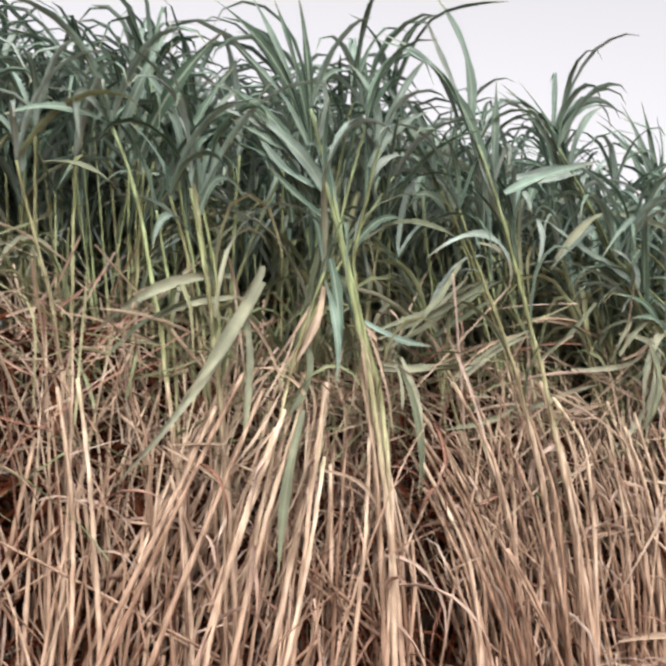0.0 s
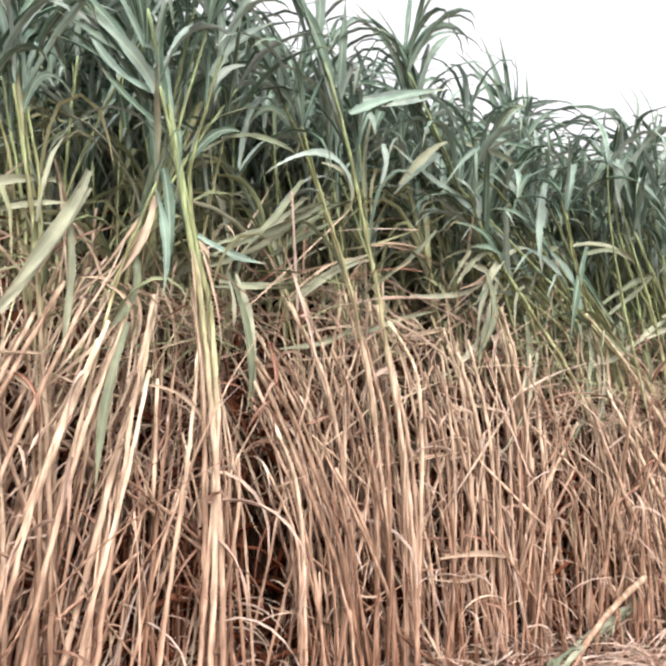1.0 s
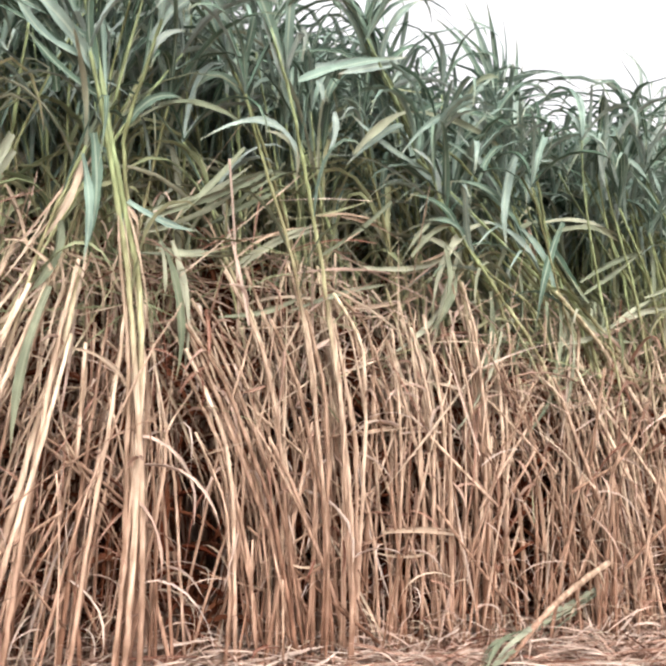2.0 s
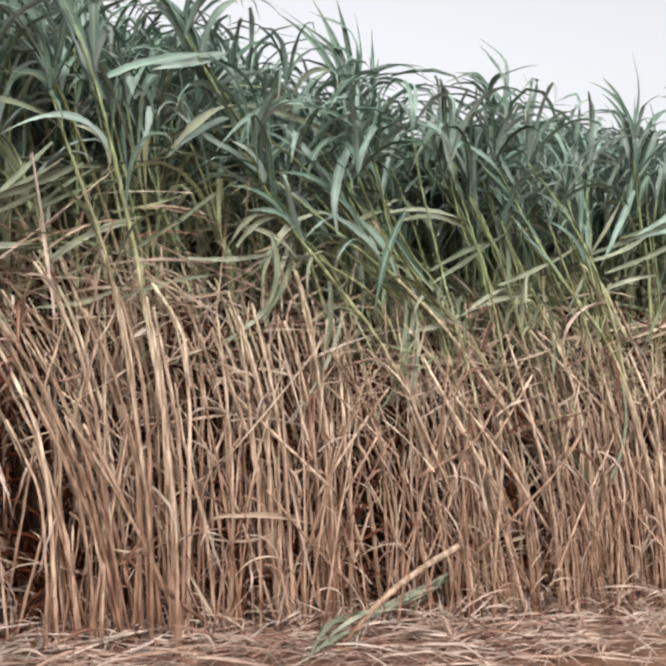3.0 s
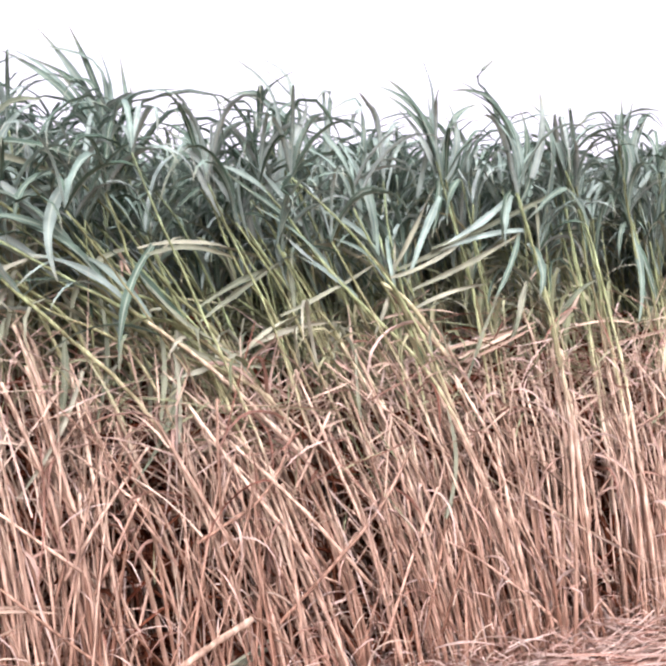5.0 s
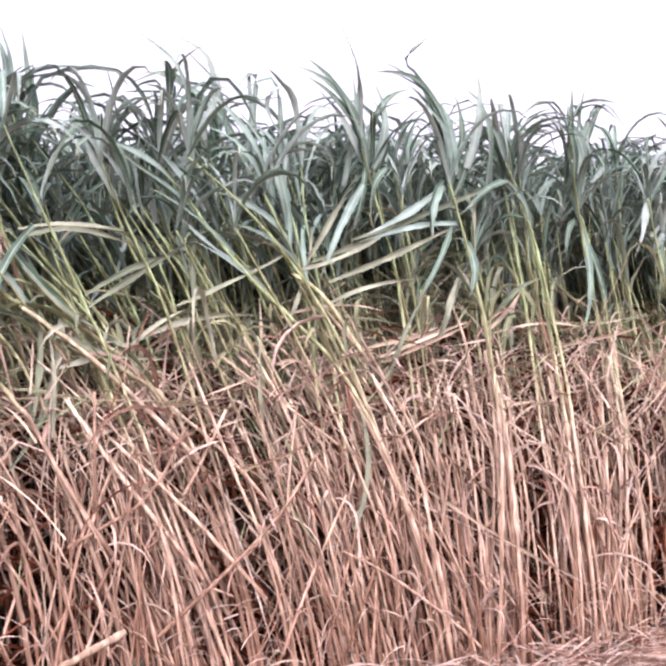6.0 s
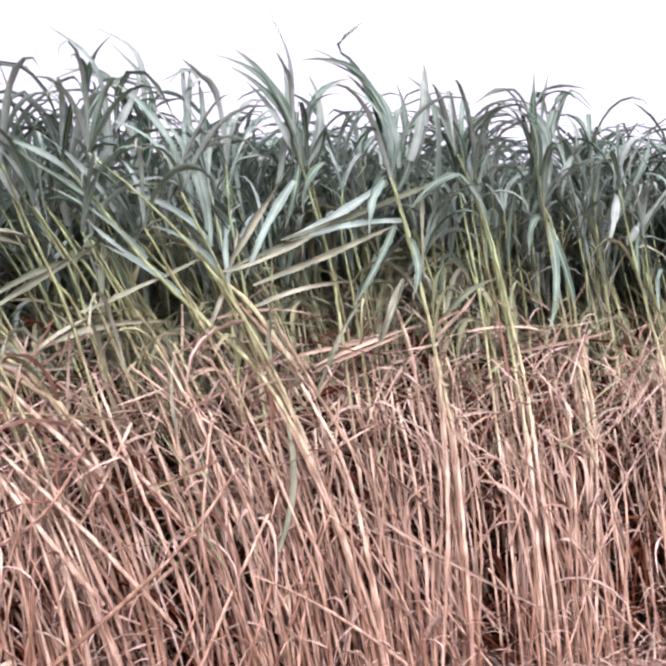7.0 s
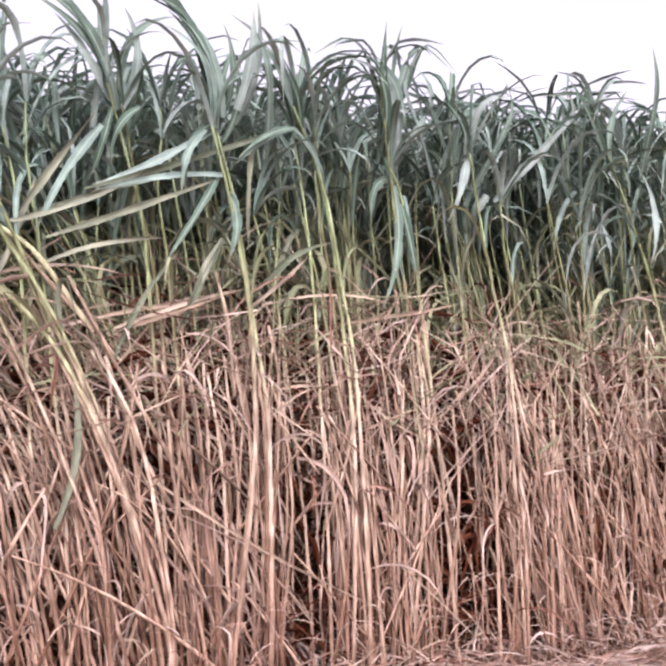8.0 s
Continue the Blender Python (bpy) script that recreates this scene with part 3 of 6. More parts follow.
dry_stalk(-0.15, (5.64, 0.35), (5.60, 0.94), (5.54, 1.33), 0.0070)
dry_stalk(-0.15, (5.68, 0.46), (5.72, 0.99), (5.66, 1.35), 0.0075)
dry_stalk(-0.15, (5.87, 0.34), (5.90, 0.78), (5.87, 1.22), 0.0070)
dry_stalk(-0.1, (6.40, 0.27), (6.39, 0.77), (6.35, 1.21), 0.0070)
dry_stalk(-0.1, (6.66, 0.30), (6.73, 0.76), (6.73, 1.21), 0.0070)
dry_stalk(-0.1, (7.30, 0.24), (7.29, 0.94), (7.29, 1.41), 0.0070)
dry_stalk(-0.1, (7.47, 0.18), (7.48, 0.74), (7.49, 1.29), 0.0075)
dry_stalk(-0.1, (7.70, 0.24), (7.78, 0.94), (7.77, 1.43), 0.0070)
dry_stalk(-0.2, (5.46, 0.86), (5.18, 1.31), (4.97, 1.68), 0.0084)
dry_stalk(-0.2, (5.39, 0.46), (5.26, 1.04), (5.08, 1.41), 0.0089)
dry_stalk(-0.2, (5.29, 0.65), (5.07, 1.12), (4.89, 1.46), 0.0093)
dry_stalk(-0.2, (4.98, 0.38), (4.89, 0.75), (4.78, 1.05), 0.0089)
dry_stalk(-0.2, (5.40, 0.31), (5.33, 0.63), (5.21, 0.84), 0.0084)
dry_stalk(-0.2, (5.16, 0.35), (5.11, 0.73), (4.97, 1.12), 0.0084)
dry_stalk(-0.1, (6.61, 1.33), (6.59, 1.56), (6.56, 1.75), 0.0089)
dry_stalk(-0.15, (5.66, 1.24), (5.62, 1.54), (5.57, 1.75), 0.0089)
dry_stalk(-0.1, (7.46, 1.05), (7.48, 1.46), (7.49, 1.76), 0.0075)
dry_stalk(-0.1, (7.88, 0.84), (7.88, 1.37), (7.93, 1.66), 0.0075)
p = stem(-0.2, 0.0118, (4.10, 2.28), (4.22, 2.15), (4.42, 1.90), (4.65, 1.68), (4.91, 1.43), (5.13, 1.03))
leaf(p, -0.2, (4.22, 2.15), (4.05, 2.29), (3.87, 2.35), 0.031)
leaf(p, -0.2, (4.28, 2.08), (4.10, 2.20), (3.92, 2.30), 0.031)
leaf(p, -0.2, (4.35, 1.99), (4.17, 2.16), (4.00, 2.25), 0.031)
leaf(p, -0.2, (4.44, 1.91), (4.26, 2.06), (4.05, 2.17), 0.028)
leaf(p, -0.2, (4.51, 1.84), (4.31, 1.95), (4.19, 2.05), 0.028)
leaf(p, -0.2, (4.58, 1.77), (4.40, 1.88), (4.24, 1.95), 0.025)
leaf(p, -0.2, (4.31, 2.10), (4.10, 2.32), (3.98, 2.39), 0.029)
p = stem(-0.2, 0.0111, (4.58, 2.20), (4.67, 2.01), (4.76, 1.83), (4.88, 1.56), (5.06, 1.21))
leaf(p, -0.2, (4.63, 2.16), (4.52, 2.41), (4.29, 2.63), 0.032)
leaf(p, -0.2, (4.69, 2.05), (4.59, 2.36), (4.44, 2.57), 0.032)
leaf(p, -0.2, (4.60, 2.18), (4.46, 2.39), (4.26, 2.48), 0.029)
leaf(p, -0.2, (4.70, 1.98), (4.67, 2.22), (4.59, 2.40), 0.027)
leaf(p, -0.2, (4.69, 2.01), (4.52, 2.13), (4.35, 2.18), 0.032)
leaf(p, -0.2, (4.76, 1.83), (4.63, 1.97), (4.44, 2.05), 0.029)
p = stem(-0.15, 0.0090, (3.87, 2.27), (3.94, 2.11), (4.04, 1.89), (4.14, 1.66))
leaf(p, -0.15, (3.88, 2.22), (3.81, 2.37), (3.64, 2.42), 0.031)
leaf(p, -0.15, (3.94, 2.13), (3.85, 2.25), (3.78, 2.38), 0.029)
p = stem(-0.15, 0.0090, (4.00, 2.10), (4.13, 1.91), (4.25, 1.70))
leaf(p, -0.15, (4.02, 2.07), (3.95, 2.22), (3.85, 2.32), 0.029)
p = stem(-0.15, 0.0090, (4.22, 1.98), (4.30, 1.85), (4.41, 1.67), (4.51, 1.53))
p = stem(-0.12, 0.0104, (5.10, 2.49), (5.19, 2.22), (5.26, 1.96), (5.29, 1.73))
leaf(p, -0.12, (5.10, 2.47), (4.98, 2.72), (4.72, 2.84), 0.037)
leaf(p, -0.12, (5.13, 2.43), (5.02, 2.68), (4.82, 2.88), 0.039)
leaf(p, -0.12, (5.08, 2.65), (5.05, 2.90), (4.97, 3.05), 0.035)
leaf(p, -0.12, (5.11, 2.49), (4.96, 2.69), (4.78, 2.78), 0.034)
leaf(p, -0.12, (5.17, 2.40), (5.21, 2.66), (5.15, 2.80), 0.038)
leaf(p, -0.12, (5.13, 2.40), (5.09, 2.23), (5.05, 2.09), 0.031)
leaf(p, -0.12, (4.69, 2.51), (4.61, 2.75), (4.48, 2.67), 0.027)
leaf(p, -0.12, (4.71, 2.49), (4.61, 2.65), (4.72, 2.74), 0.027)
p = stem(-0.25, 0.0111, (5.51, 2.34), (5.60, 2.03), (5.65, 1.77), (5.69, 1.51), (5.70, 0.98), (5.63, 0.35))
leaf(p, -0.25, (5.53, 2.34), (5.41, 2.71), (5.12, 2.87), 0.038)
leaf(p, -0.25, (5.56, 2.39), (5.44, 2.69), (5.17, 2.83), 0.038)
leaf(p, -0.25, (5.48, 2.50), (5.36, 2.78), (5.07, 2.80), 0.031)
leaf(p, -0.25, (5.49, 2.33), (5.43, 2.26), (5.38, 2.04), 0.034)
leaf(p, -0.25, (5.35, 2.82), (5.24, 2.87), (5.35, 3.01), 0.032)
leaf(p, -0.25, (5.62, 2.43), (5.66, 2.68), (5.66, 2.85), 0.039)
leaf(p, -0.25, (5.76, 2.55), (5.64, 2.78), (5.55, 2.80), 0.036)
leaf(p, -0.25, (5.60, 2.07), (5.62, 1.95), (5.59, 1.79), 0.039)
leaf(p, -0.25, (5.51, 2.38), (5.46, 2.60), (5.30, 2.72), 0.032)
p = stem(-0.15, 0.0104, (5.92, 2.46), (6.03, 2.24), (6.10, 1.94), (6.14, 1.57), (6.19, 1.04), (6.17, 0.28))
leaf(p, -0.15, (5.92, 2.42), (5.86, 2.63), (5.73, 2.77), 0.037)
leaf(p, -0.15, (5.98, 2.32), (5.93, 2.55), (5.98, 2.68), 0.034)
p = stem(-0.12, 0.0104, (6.33, 2.73), (6.39, 2.38), (6.44, 2.01), (6.49, 1.62))
leaf(p, -0.12, (6.38, 2.45), (6.31, 2.75), (6.19, 2.88), 0.039)
leaf(p, -0.12, (6.36, 2.69), (6.34, 2.88), (6.35, 2.98), 0.036)
leaf(p, -0.12, (6.31, 2.72), (6.18, 2.86), (5.98, 2.75), 0.032)
leaf(p, -0.12, (6.44, 2.67), (6.52, 2.89), (6.73, 2.81), 0.034)
leaf(p, -0.12, (6.44, 2.23), (6.44, 1.99), (6.34, 1.64), 0.039)
leaf(p, -0.12, (6.48, 2.15), (6.50, 1.97), (6.52, 1.79), 0.039)
straw(-0.2, (5.02, 2.03), (5.55, 2.25), (5.87, 2.41), 0.032, WILTED)
straw(-0.2, (4.77, 1.89), (4.91, 2.13), (5.06, 2.36), 0.030, WILTED)
straw(-0.2, (4.18, 1.68), (4.45, 1.81), (4.72, 1.96), 0.024, WILTED)
straw(-0.15, (3.82, 1.65), (4.04, 1.82), (4.25, 1.96), 0.026, WILTED)
straw(-0.2, (3.56, 1.92), (3.70, 1.96), (3.98, 1.93), 0.028, WILTED)
straw(-0.15, (4.03, 1.53), (4.23, 1.62), (4.56, 1.66), 0.026, WILTED)
straw(-0.2, (3.56, 1.65), (3.77, 1.51), (4.16, 1.46), 0.022, WILTED)
straw(-0.2, (3.56, 1.80), (3.72, 1.64), (3.95, 1.53), 0.025, WILTED)
straw(-0.15, (4.80, 1.90), (5.02, 2.00), (5.40, 2.15), 0.026, WILTED)
straw(-0.15, (4.69, 1.61), (4.80, 1.91), (4.84, 2.07), 0.022, WILTED)
straw(-0.2, (4.55, 1.21), (4.53, 1.39), (4.56, 1.58), 0.018, WILTED)
straw(-0.2, (3.68, 1.14), (3.68, 1.35), (3.66, 1.56), 0.018, WILTED)
straw(-0.15, (4.67, 1.66), (4.91, 1.72), (5.19, 1.71), 0.016, PALE)
straw(-0.15, (5.16, 1.49), (5.33, 1.56), (5.65, 1.68), 0.019, PALE)
straw(-0.2, (4.57, 1.42), (4.72, 1.46), (4.80, 1.39), 0.014, PALE)
straw(-0.15, (5.77, 1.24), (5.96, 1.29), (6.29, 1.18), 0.017, PALE)
straw(-0.15, (6.16, 1.57), (6.39, 1.61), (6.77, 1.70), 0.022, PALE)
straw(-0.15, (5.74, 1.62), (5.89, 1.75), (6.00, 1.86), 0.023, PALE)
dry_stalk(-0.22, (4.08, 0.38), (4.54, 0.77), (4.79, 1.07), 0.0079)
dry_stalk(-0.2, (3.74, 0.73), (4.04, 0.91), (4.21, 1.18), 0.0070)
dry_stalk(-0.2, (4.26, 1.05), (3.85, 1.43), (3.56, 1.64), 0.0095)
dry_stalk(-0.2, (4.27, 0.58), (3.98, 0.94), (3.72, 1.30), 0.0093)
dry_stalk(-0.2, (4.54, 0.48), (4.21, 0.84), (3.90, 1.14), 0.0084)
dry_stalk(-0.2, (3.91, 0.69), (3.76, 0.92), (3.57, 1.25), 0.0093)
dry_stalk(-0.2, (4.81, 0.83), (4.64, 1.25), (4.47, 1.56), 0.0079)
dry_stalk(-0.2, (4.55, 0.67), (4.33, 1.18), (4.23, 1.44), 0.0079)
dry_stalk(-0.2, (4.77, 0.79), (4.66, 1.21), (4.54, 1.53), 0.0075)
dry_stalk(-0.2, (5.04, 0.78), (4.83, 1.25), (4.69, 1.51), 0.0075)
dry_stalk(-0.15, (5.34, 0.40), (5.17, 1.02), (5.01, 1.35), 0.0075)
dry_stalk(-0.15, (5.08, 0.36), (5.00, 1.06), (4.91, 1.45), 0.0079)
dry_stalk(-0.12, (5.62, 0.30), (5.56, 0.88), (5.53, 1.38), 0.0075)
dry_stalk(-0.12, (5.50, 0.33), (5.45, 0.88), (5.36, 1.37), 0.0075)
dry_stalk(-0.12, (5.83, 0.29), (5.89, 0.77), (5.86, 1.22), 0.0075)
dry_stalk(-0.12, (6.20, 0.26), (6.19, 1.14), (6.18, 1.53), 0.0075)
dry_stalk(-0.12, (6.32, 0.25), (6.42, 0.95), (6.45, 1.47), 0.0070)
p = stem(-0.15, 0.0111, (2.74, 2.11), (2.82, 1.95), (2.98, 1.79), (3.24, 1.57), (3.50, 1.33), (3.69, 1.04))
leaf(p, -0.15, (2.82, 1.95), (2.76, 2.06), (2.63, 2.12), 0.034)
leaf(p, -0.15, (2.98, 1.79), (2.82, 1.92), (2.66, 1.94), 0.030)
leaf(p, -0.15, (3.06, 1.72), (2.91, 1.85), (2.72, 1.84), 0.030)
p = stem(-0.15, 0.0118, (2.78, 2.18), (2.95, 2.11), (3.22, 1.94), (3.48, 1.70), (3.85, 1.46), (4.16, 1.26))
leaf(p, -0.15, (3.22, 1.94), (3.04, 2.12), (2.83, 2.24), 0.034)
leaf(p, -0.15, (3.31, 1.86), (3.13, 2.06), (2.91, 2.15), 0.031)
leaf(p, -0.15, (3.40, 1.77), (3.18, 1.98), (2.98, 2.03), 0.032)
leaf(p, -0.15, (3.16, 1.99), (2.98, 2.14), (2.73, 2.20), 0.028)
leaf(p, -0.15, (3.50, 1.70), (3.31, 1.84), (3.07, 1.90), 0.032)
leaf(p, -0.15, (3.60, 1.62), (3.45, 1.81), (3.25, 1.93), 0.030)
leaf(p, -0.15, (3.33, 1.88), (3.14, 2.01), (2.83, 2.02), 0.029)
p = stem(-0.15, 0.0111, (3.40, 2.18), (3.46, 2.03), (3.53, 1.83), (3.77, 1.59), (4.10, 1.31))
leaf(p, -0.15, (3.51, 1.89), (3.59, 1.78), (3.80, 1.59), 0.039)
leaf(p, -0.15, (3.32, 2.30), (3.08, 2.34), (2.88, 2.32), 0.032)
p = stem(-0.1, 0.0097, (3.88, 2.25), (4.03, 1.87), (4.19, 1.67))
leaf(p, -0.1, (3.90, 2.22), (3.80, 2.43), (3.65, 2.16), 0.035)
leaf(p, -0.1, (3.92, 2.20), (3.83, 2.41), (3.70, 2.49), 0.035)
p = stem(-0.1, 0.0097, (4.01, 2.18), (4.19, 1.90), (4.36, 1.64))
leaf(p, -0.1, (4.01, 2.18), (3.92, 2.38), (3.75, 2.42), 0.032)
p = stem(0.1, 0.0090, (4.22, 2.59), (4.40, 2.35), (4.56, 2.04))
straw(-0.15, (3.17, 1.90), (2.93, 1.78), (2.86, 1.41), 0.033, WILTED)
straw(-0.12, (3.04, 1.84), (2.93, 1.58), (2.90, 1.33), 0.028, WILTED)
straw(-0.12, (3.01, 2.34), (2.93, 2.35), (2.91, 2.31), 0.030, WILTED)
straw(-0.12, (3.38, 1.75), (3.39, 1.47), (3.32, 1.15), 0.027, WILTED)
straw(-0.15, (3.63, 1.66), (3.63, 1.40), (3.60, 1.12), 0.025, WILTED)
straw(-0.15, (2.72, 1.69), (2.82, 1.82), (2.98, 1.85), 0.026, WILTED)
straw(-0.12, (3.55, 1.96), (3.81, 2.00), (4.14, 1.94), 0.032, WILTED)
straw(-0.12, (3.82, 1.71), (4.11, 1.88), (4.35, 1.95), 0.027, WILTED)
straw(-0.15, (4.00, 1.51), (4.22, 1.66), (4.48, 1.72), 0.027, WILTED)
straw(-0.12, (3.14, 2.54), (2.99, 2.48), (2.93, 2.33), 0.027, WILTED)
straw(-0.15, (2.72, 1.78), (2.87, 1.76), (3.04, 1.65), 0.023, WILTED)
straw(-0.12, (3.00, 1.65), (2.94, 1.51), (2.87, 1.38), 0.028, WILTED)
straw(-0.12, (3.30, 1.44), (3.22, 1.25), (3.01, 0.92), 0.024, WILTED)
straw(-0.12, (3.75, 1.51), (3.63, 1.17), (3.46, 0.93), 0.022, WILTED)
straw(-0.15, (3.98, 1.51), (3.89, 1.47), (3.57, 1.38), 0.026, WILTED)
straw(-0.12, (2.88, 1.18), (3.00, 1.17), (3.13, 1.15), 0.015, PALE)
straw(-0.12, (2.71, 0.55), (2.90, 0.56), (3.23, 0.50), 0.017, PALE)
straw(-0.12, (4.45, 1.39), (4.61, 1.30), (4.77, 1.11), 0.017, PALE)
straw(-0.12, (5.08, 1.53), (5.38, 1.60), (5.72, 1.69), 0.020, PALE)
straw(-0.12, (4.16, 1.25), (4.34, 1.29), (4.49, 1.30), 0.017, PALE)
dry_stalk(-0.12, (3.26, 0.82), (3.13, 1.35), (3.03, 1.62), 0.0095)
dry_stalk(-0.12, (3.05, 0.76), (2.92, 1.17), (2.82, 1.46), 0.0084)
dry_stalk(-0.1, (3.42, 0.56), (3.31, 1.13), (3.25, 1.44), 0.0084)
dry_stalk(-0.1, (3.30, 0.63), (3.19, 1.05), (3.09, 1.37), 0.0084)
dry_stalk(-0.12, (4.09, 0.35), (3.91, 0.86), (3.72, 1.21), 0.0079)
dry_stalk(-0.12, (4.37, 0.55), (4.07, 1.00), (3.88, 1.32), 0.0084)
dry_stalk(-0.12, (4.75, 0.67), (4.42, 1.04), (4.16, 1.27), 0.0079)
dry_stalk(-0.1, (4.81, 0.27), (4.65, 0.78), (4.47, 1.18), 0.0075)
dry_stalk(-0.12, (4.93, 0.66), (4.74, 1.19), (4.56, 1.57), 0.0079)
dry_stalk(-0.1, (5.31, 0.36), (5.24, 1.06), (5.08, 1.40), 0.0084)
dry_stalk(-0.1, (5.63, 0.13), (5.65, 0.77), (5.60, 1.14), 0.0079)
dry_stalk(-0.1, (5.76, 0.09), (5.81, 0.81), (5.84, 1.30), 0.0075)
dry_stalk(-0.1, (3.69, 0.38), (3.58, 0.75), (3.49, 1.05), 0.0075)
dry_stalk(-0.1, (3.16, 0.44), (3.02, 0.96), (2.92, 1.29), 0.0075)
dry_stalk(-0.1, (2.93, 0.67), (2.82, 1.14), (2.76, 1.43), 0.0075)
dry_stalk(-0.1, (4.18, 0.30), (4.08, 0.76), (3.96, 1.10), 0.0075)
dry_stalk(-0.1, (3.44, 0.40), (3.38, 0.83), (3.36, 1.15), 0.0070)
p = stem(0.36, 0.009, (3.56, 2.56), (3.68, 2.26), (3.80, 1.94), (3.94, 1.55))
leaf(p, 0.36, (3.57, 2.31), (3.34, 2.70), (3.02, 2.86), 0.045)
leaf(p, 0.36, (3.59, 2.27), (3.49, 2.57), (3.29, 2.79), 0.045)
leaf(p, 0.36, (3.42, 2.63), (3.21, 2.82), (2.95, 2.89), 0.041)
leaf(p, 0.36, (3.55, 2.60), (3.47, 2.88), (3.20, 2.92), 0.039)
leaf(p, 0.36, (3.56, 2.65), (3.52, 2.87), (3.47, 2.99), 0.032)
leaf(p, 0.36, (3.61, 2.29), (3.64, 2.58), (3.64, 2.79), 0.039)
leaf(p, 0.36, (3.65, 2.51), (3.62, 2.76), (3.59, 2.94), 0.036)
leaf(p, 0.36, (3.51, 2.45), (3.40, 2.79), (3.29, 2.75), 0.035)
p = stem(0.34, 0.009, (4.42, 2.62), (4.58, 2.30), (4.75, 1.93))
leaf(p, 0.34, (4.47, 2.48), (4.34, 2.81), (4.12, 2.82), 0.041)
leaf(p, 0.34, (4.53, 2.44), (4.42, 2.75), (4.22, 2.84), 0.041)
leaf(p, 0.34, (4.50, 2.51), (4.54, 2.77), (4.34, 3.01), 0.038)
leaf(p, 0.34, (4.71, 2.62), (4.69, 2.93), (4.61, 2.82), 0.035)
leaf(p, 0.34, (4.74, 2.58), (4.70, 2.93), (4.76, 2.79), 0.035)
p = stem(0.3, 0.009, (4.53, 2.57), (4.66, 2.32), (4.82, 1.93))
leaf(p, 0.3, (4.69, 2.34), (4.49, 2.69), (4.20, 2.83), 0.041)
leaf(p, 0.3, (4.72, 2.30), (4.53, 2.66), (4.32, 2.83), 0.041)
leaf(p, 0.32, (4.43, 2.69), (4.30, 2.84), (4.06, 2.75), 0.031)
leaf(p, 0.32, (4.51, 2.76), (4.46, 2.95), (4.27, 3.05), 0.031)
p = stem(0.38, 0.009, (3.52, 2.61), (3.73, 2.37), (3.98, 2.03))
leaf(p, 0.38, (3.62, 2.41), (3.43, 2.74), (3.20, 2.99), 0.043)
leaf(p, 0.38, (3.57, 2.51), (3.39, 2.77), (3.12, 2.86), 0.039)
leaf(p, 0.38, (3.68, 2.43), (3.66, 2.60), (3.63, 2.81), 0.037)
leaf(p, 0.38, (3.61, 2.45), (3.48, 2.77), (3.34, 3.03), 0.036)
p = stem(-0.05, 0.0104, (2.43, 2.53), (2.58, 2.35), (2.78, 2.12), (2.99, 1.83), (3.29, 1.60))
leaf(p, -0.05, (2.46, 2.51), (2.31, 2.67), (2.20, 2.77), 0.034)
leaf(p, -0.05, (2.60, 2.48), (2.43, 2.41), (2.29, 2.35), 0.037)
leaf(p, -0.05, (2.33, 2.35), (2.29, 2.31), (2.27, 2.24), 0.036)
leaf(p, -0.05, (2.78, 2.12), (2.71, 2.27), (2.62, 2.39), 0.031)
leaf(p, -0.05, (2.84, 2.06), (2.96, 2.20), (3.09, 2.36), 0.036)
leaf(p, -0.05, (2.67, 2.24), (2.51, 2.14), (2.39, 2.01), 0.030)
leaf(p, -0.05, (2.96, 2.01), (3.05, 2.12), (3.24, 2.21), 0.039)
leaf(p, -0.05, (3.01, 2.00), (3.02, 2.43), (3.17, 2.57), 0.034)
p = stem(-0.05, 0.0104, (2.97, 1.97), (3.24, 1.79), (3.69, 1.53), (3.96, 1.33))
leaf(p, -0.05, (3.00, 1.94), (2.79, 2.05), (2.58, 2.13), 0.032)
leaf(p, -0.05, (3.24, 1.79), (3.02, 1.96), (2.82, 2.02), 0.030)
p = stem(-0.05, 0.0104, (3.33, 2.22), (3.49, 2.07), (3.72, 1.78), (3.97, 1.52))
leaf(p, -0.05, (3.37, 2.17), (3.14, 2.35), (2.84, 2.34), 0.034)
p = stem(-0.05, 0.0097, (3.29, 2.07), (3.48, 1.87), (3.80, 1.62))
p = stem(0.0, 0.0090, (3.89, 2.27), (4.13, 1.92), (4.22, 1.69))
leaf(p, 0.0, (3.93, 2.23), (3.78, 2.40), (3.65, 2.43), 0.034)
leaf(p, 0.0, (3.96, 2.20), (3.88, 2.44), (3.75, 2.64), 0.035)
p = stem(0.0, 0.0090, (4.08, 2.11), (4.25, 1.90), (4.41, 1.70))
leaf(p, 0.0, (4.15, 2.06), (4.03, 2.30), (3.92, 2.40), 0.035)
p = stem(0.0, 0.0090, (4.25, 2.18), (4.45, 1.97), (4.66, 1.77))
leaf(p, 0.0, (4.30, 2.53), (4.19, 2.81), (4.02, 2.90), 0.033)
leaf(p, 0.0, (4.36, 2.54), (4.39, 2.79), (4.33, 2.82), 0.034)
p = stem(0.05, 0.0090, (2.53, 2.11), (2.61, 1.95), (2.74, 1.64))
p = stem(0.05, 0.0090, (1.75, 1.99), (1.83, 1.86), (1.93, 1.66))
p = stem(0.05, 0.0090, (1.88, 1.77), (1.95, 1.63), (2.08, 1.38))
straw(-0.1, (2.42, 2.06), (2.56, 2.23), (2.74, 2.30), 0.033, WILTED)
straw(-0.1, (2.74, 2.30), (2.98, 2.29), (3.26, 2.24), 0.033, WILTED)
straw(-0.08, (3.53, 1.96), (3.32, 1.84), (3.26, 1.58), 0.033, WILTED)
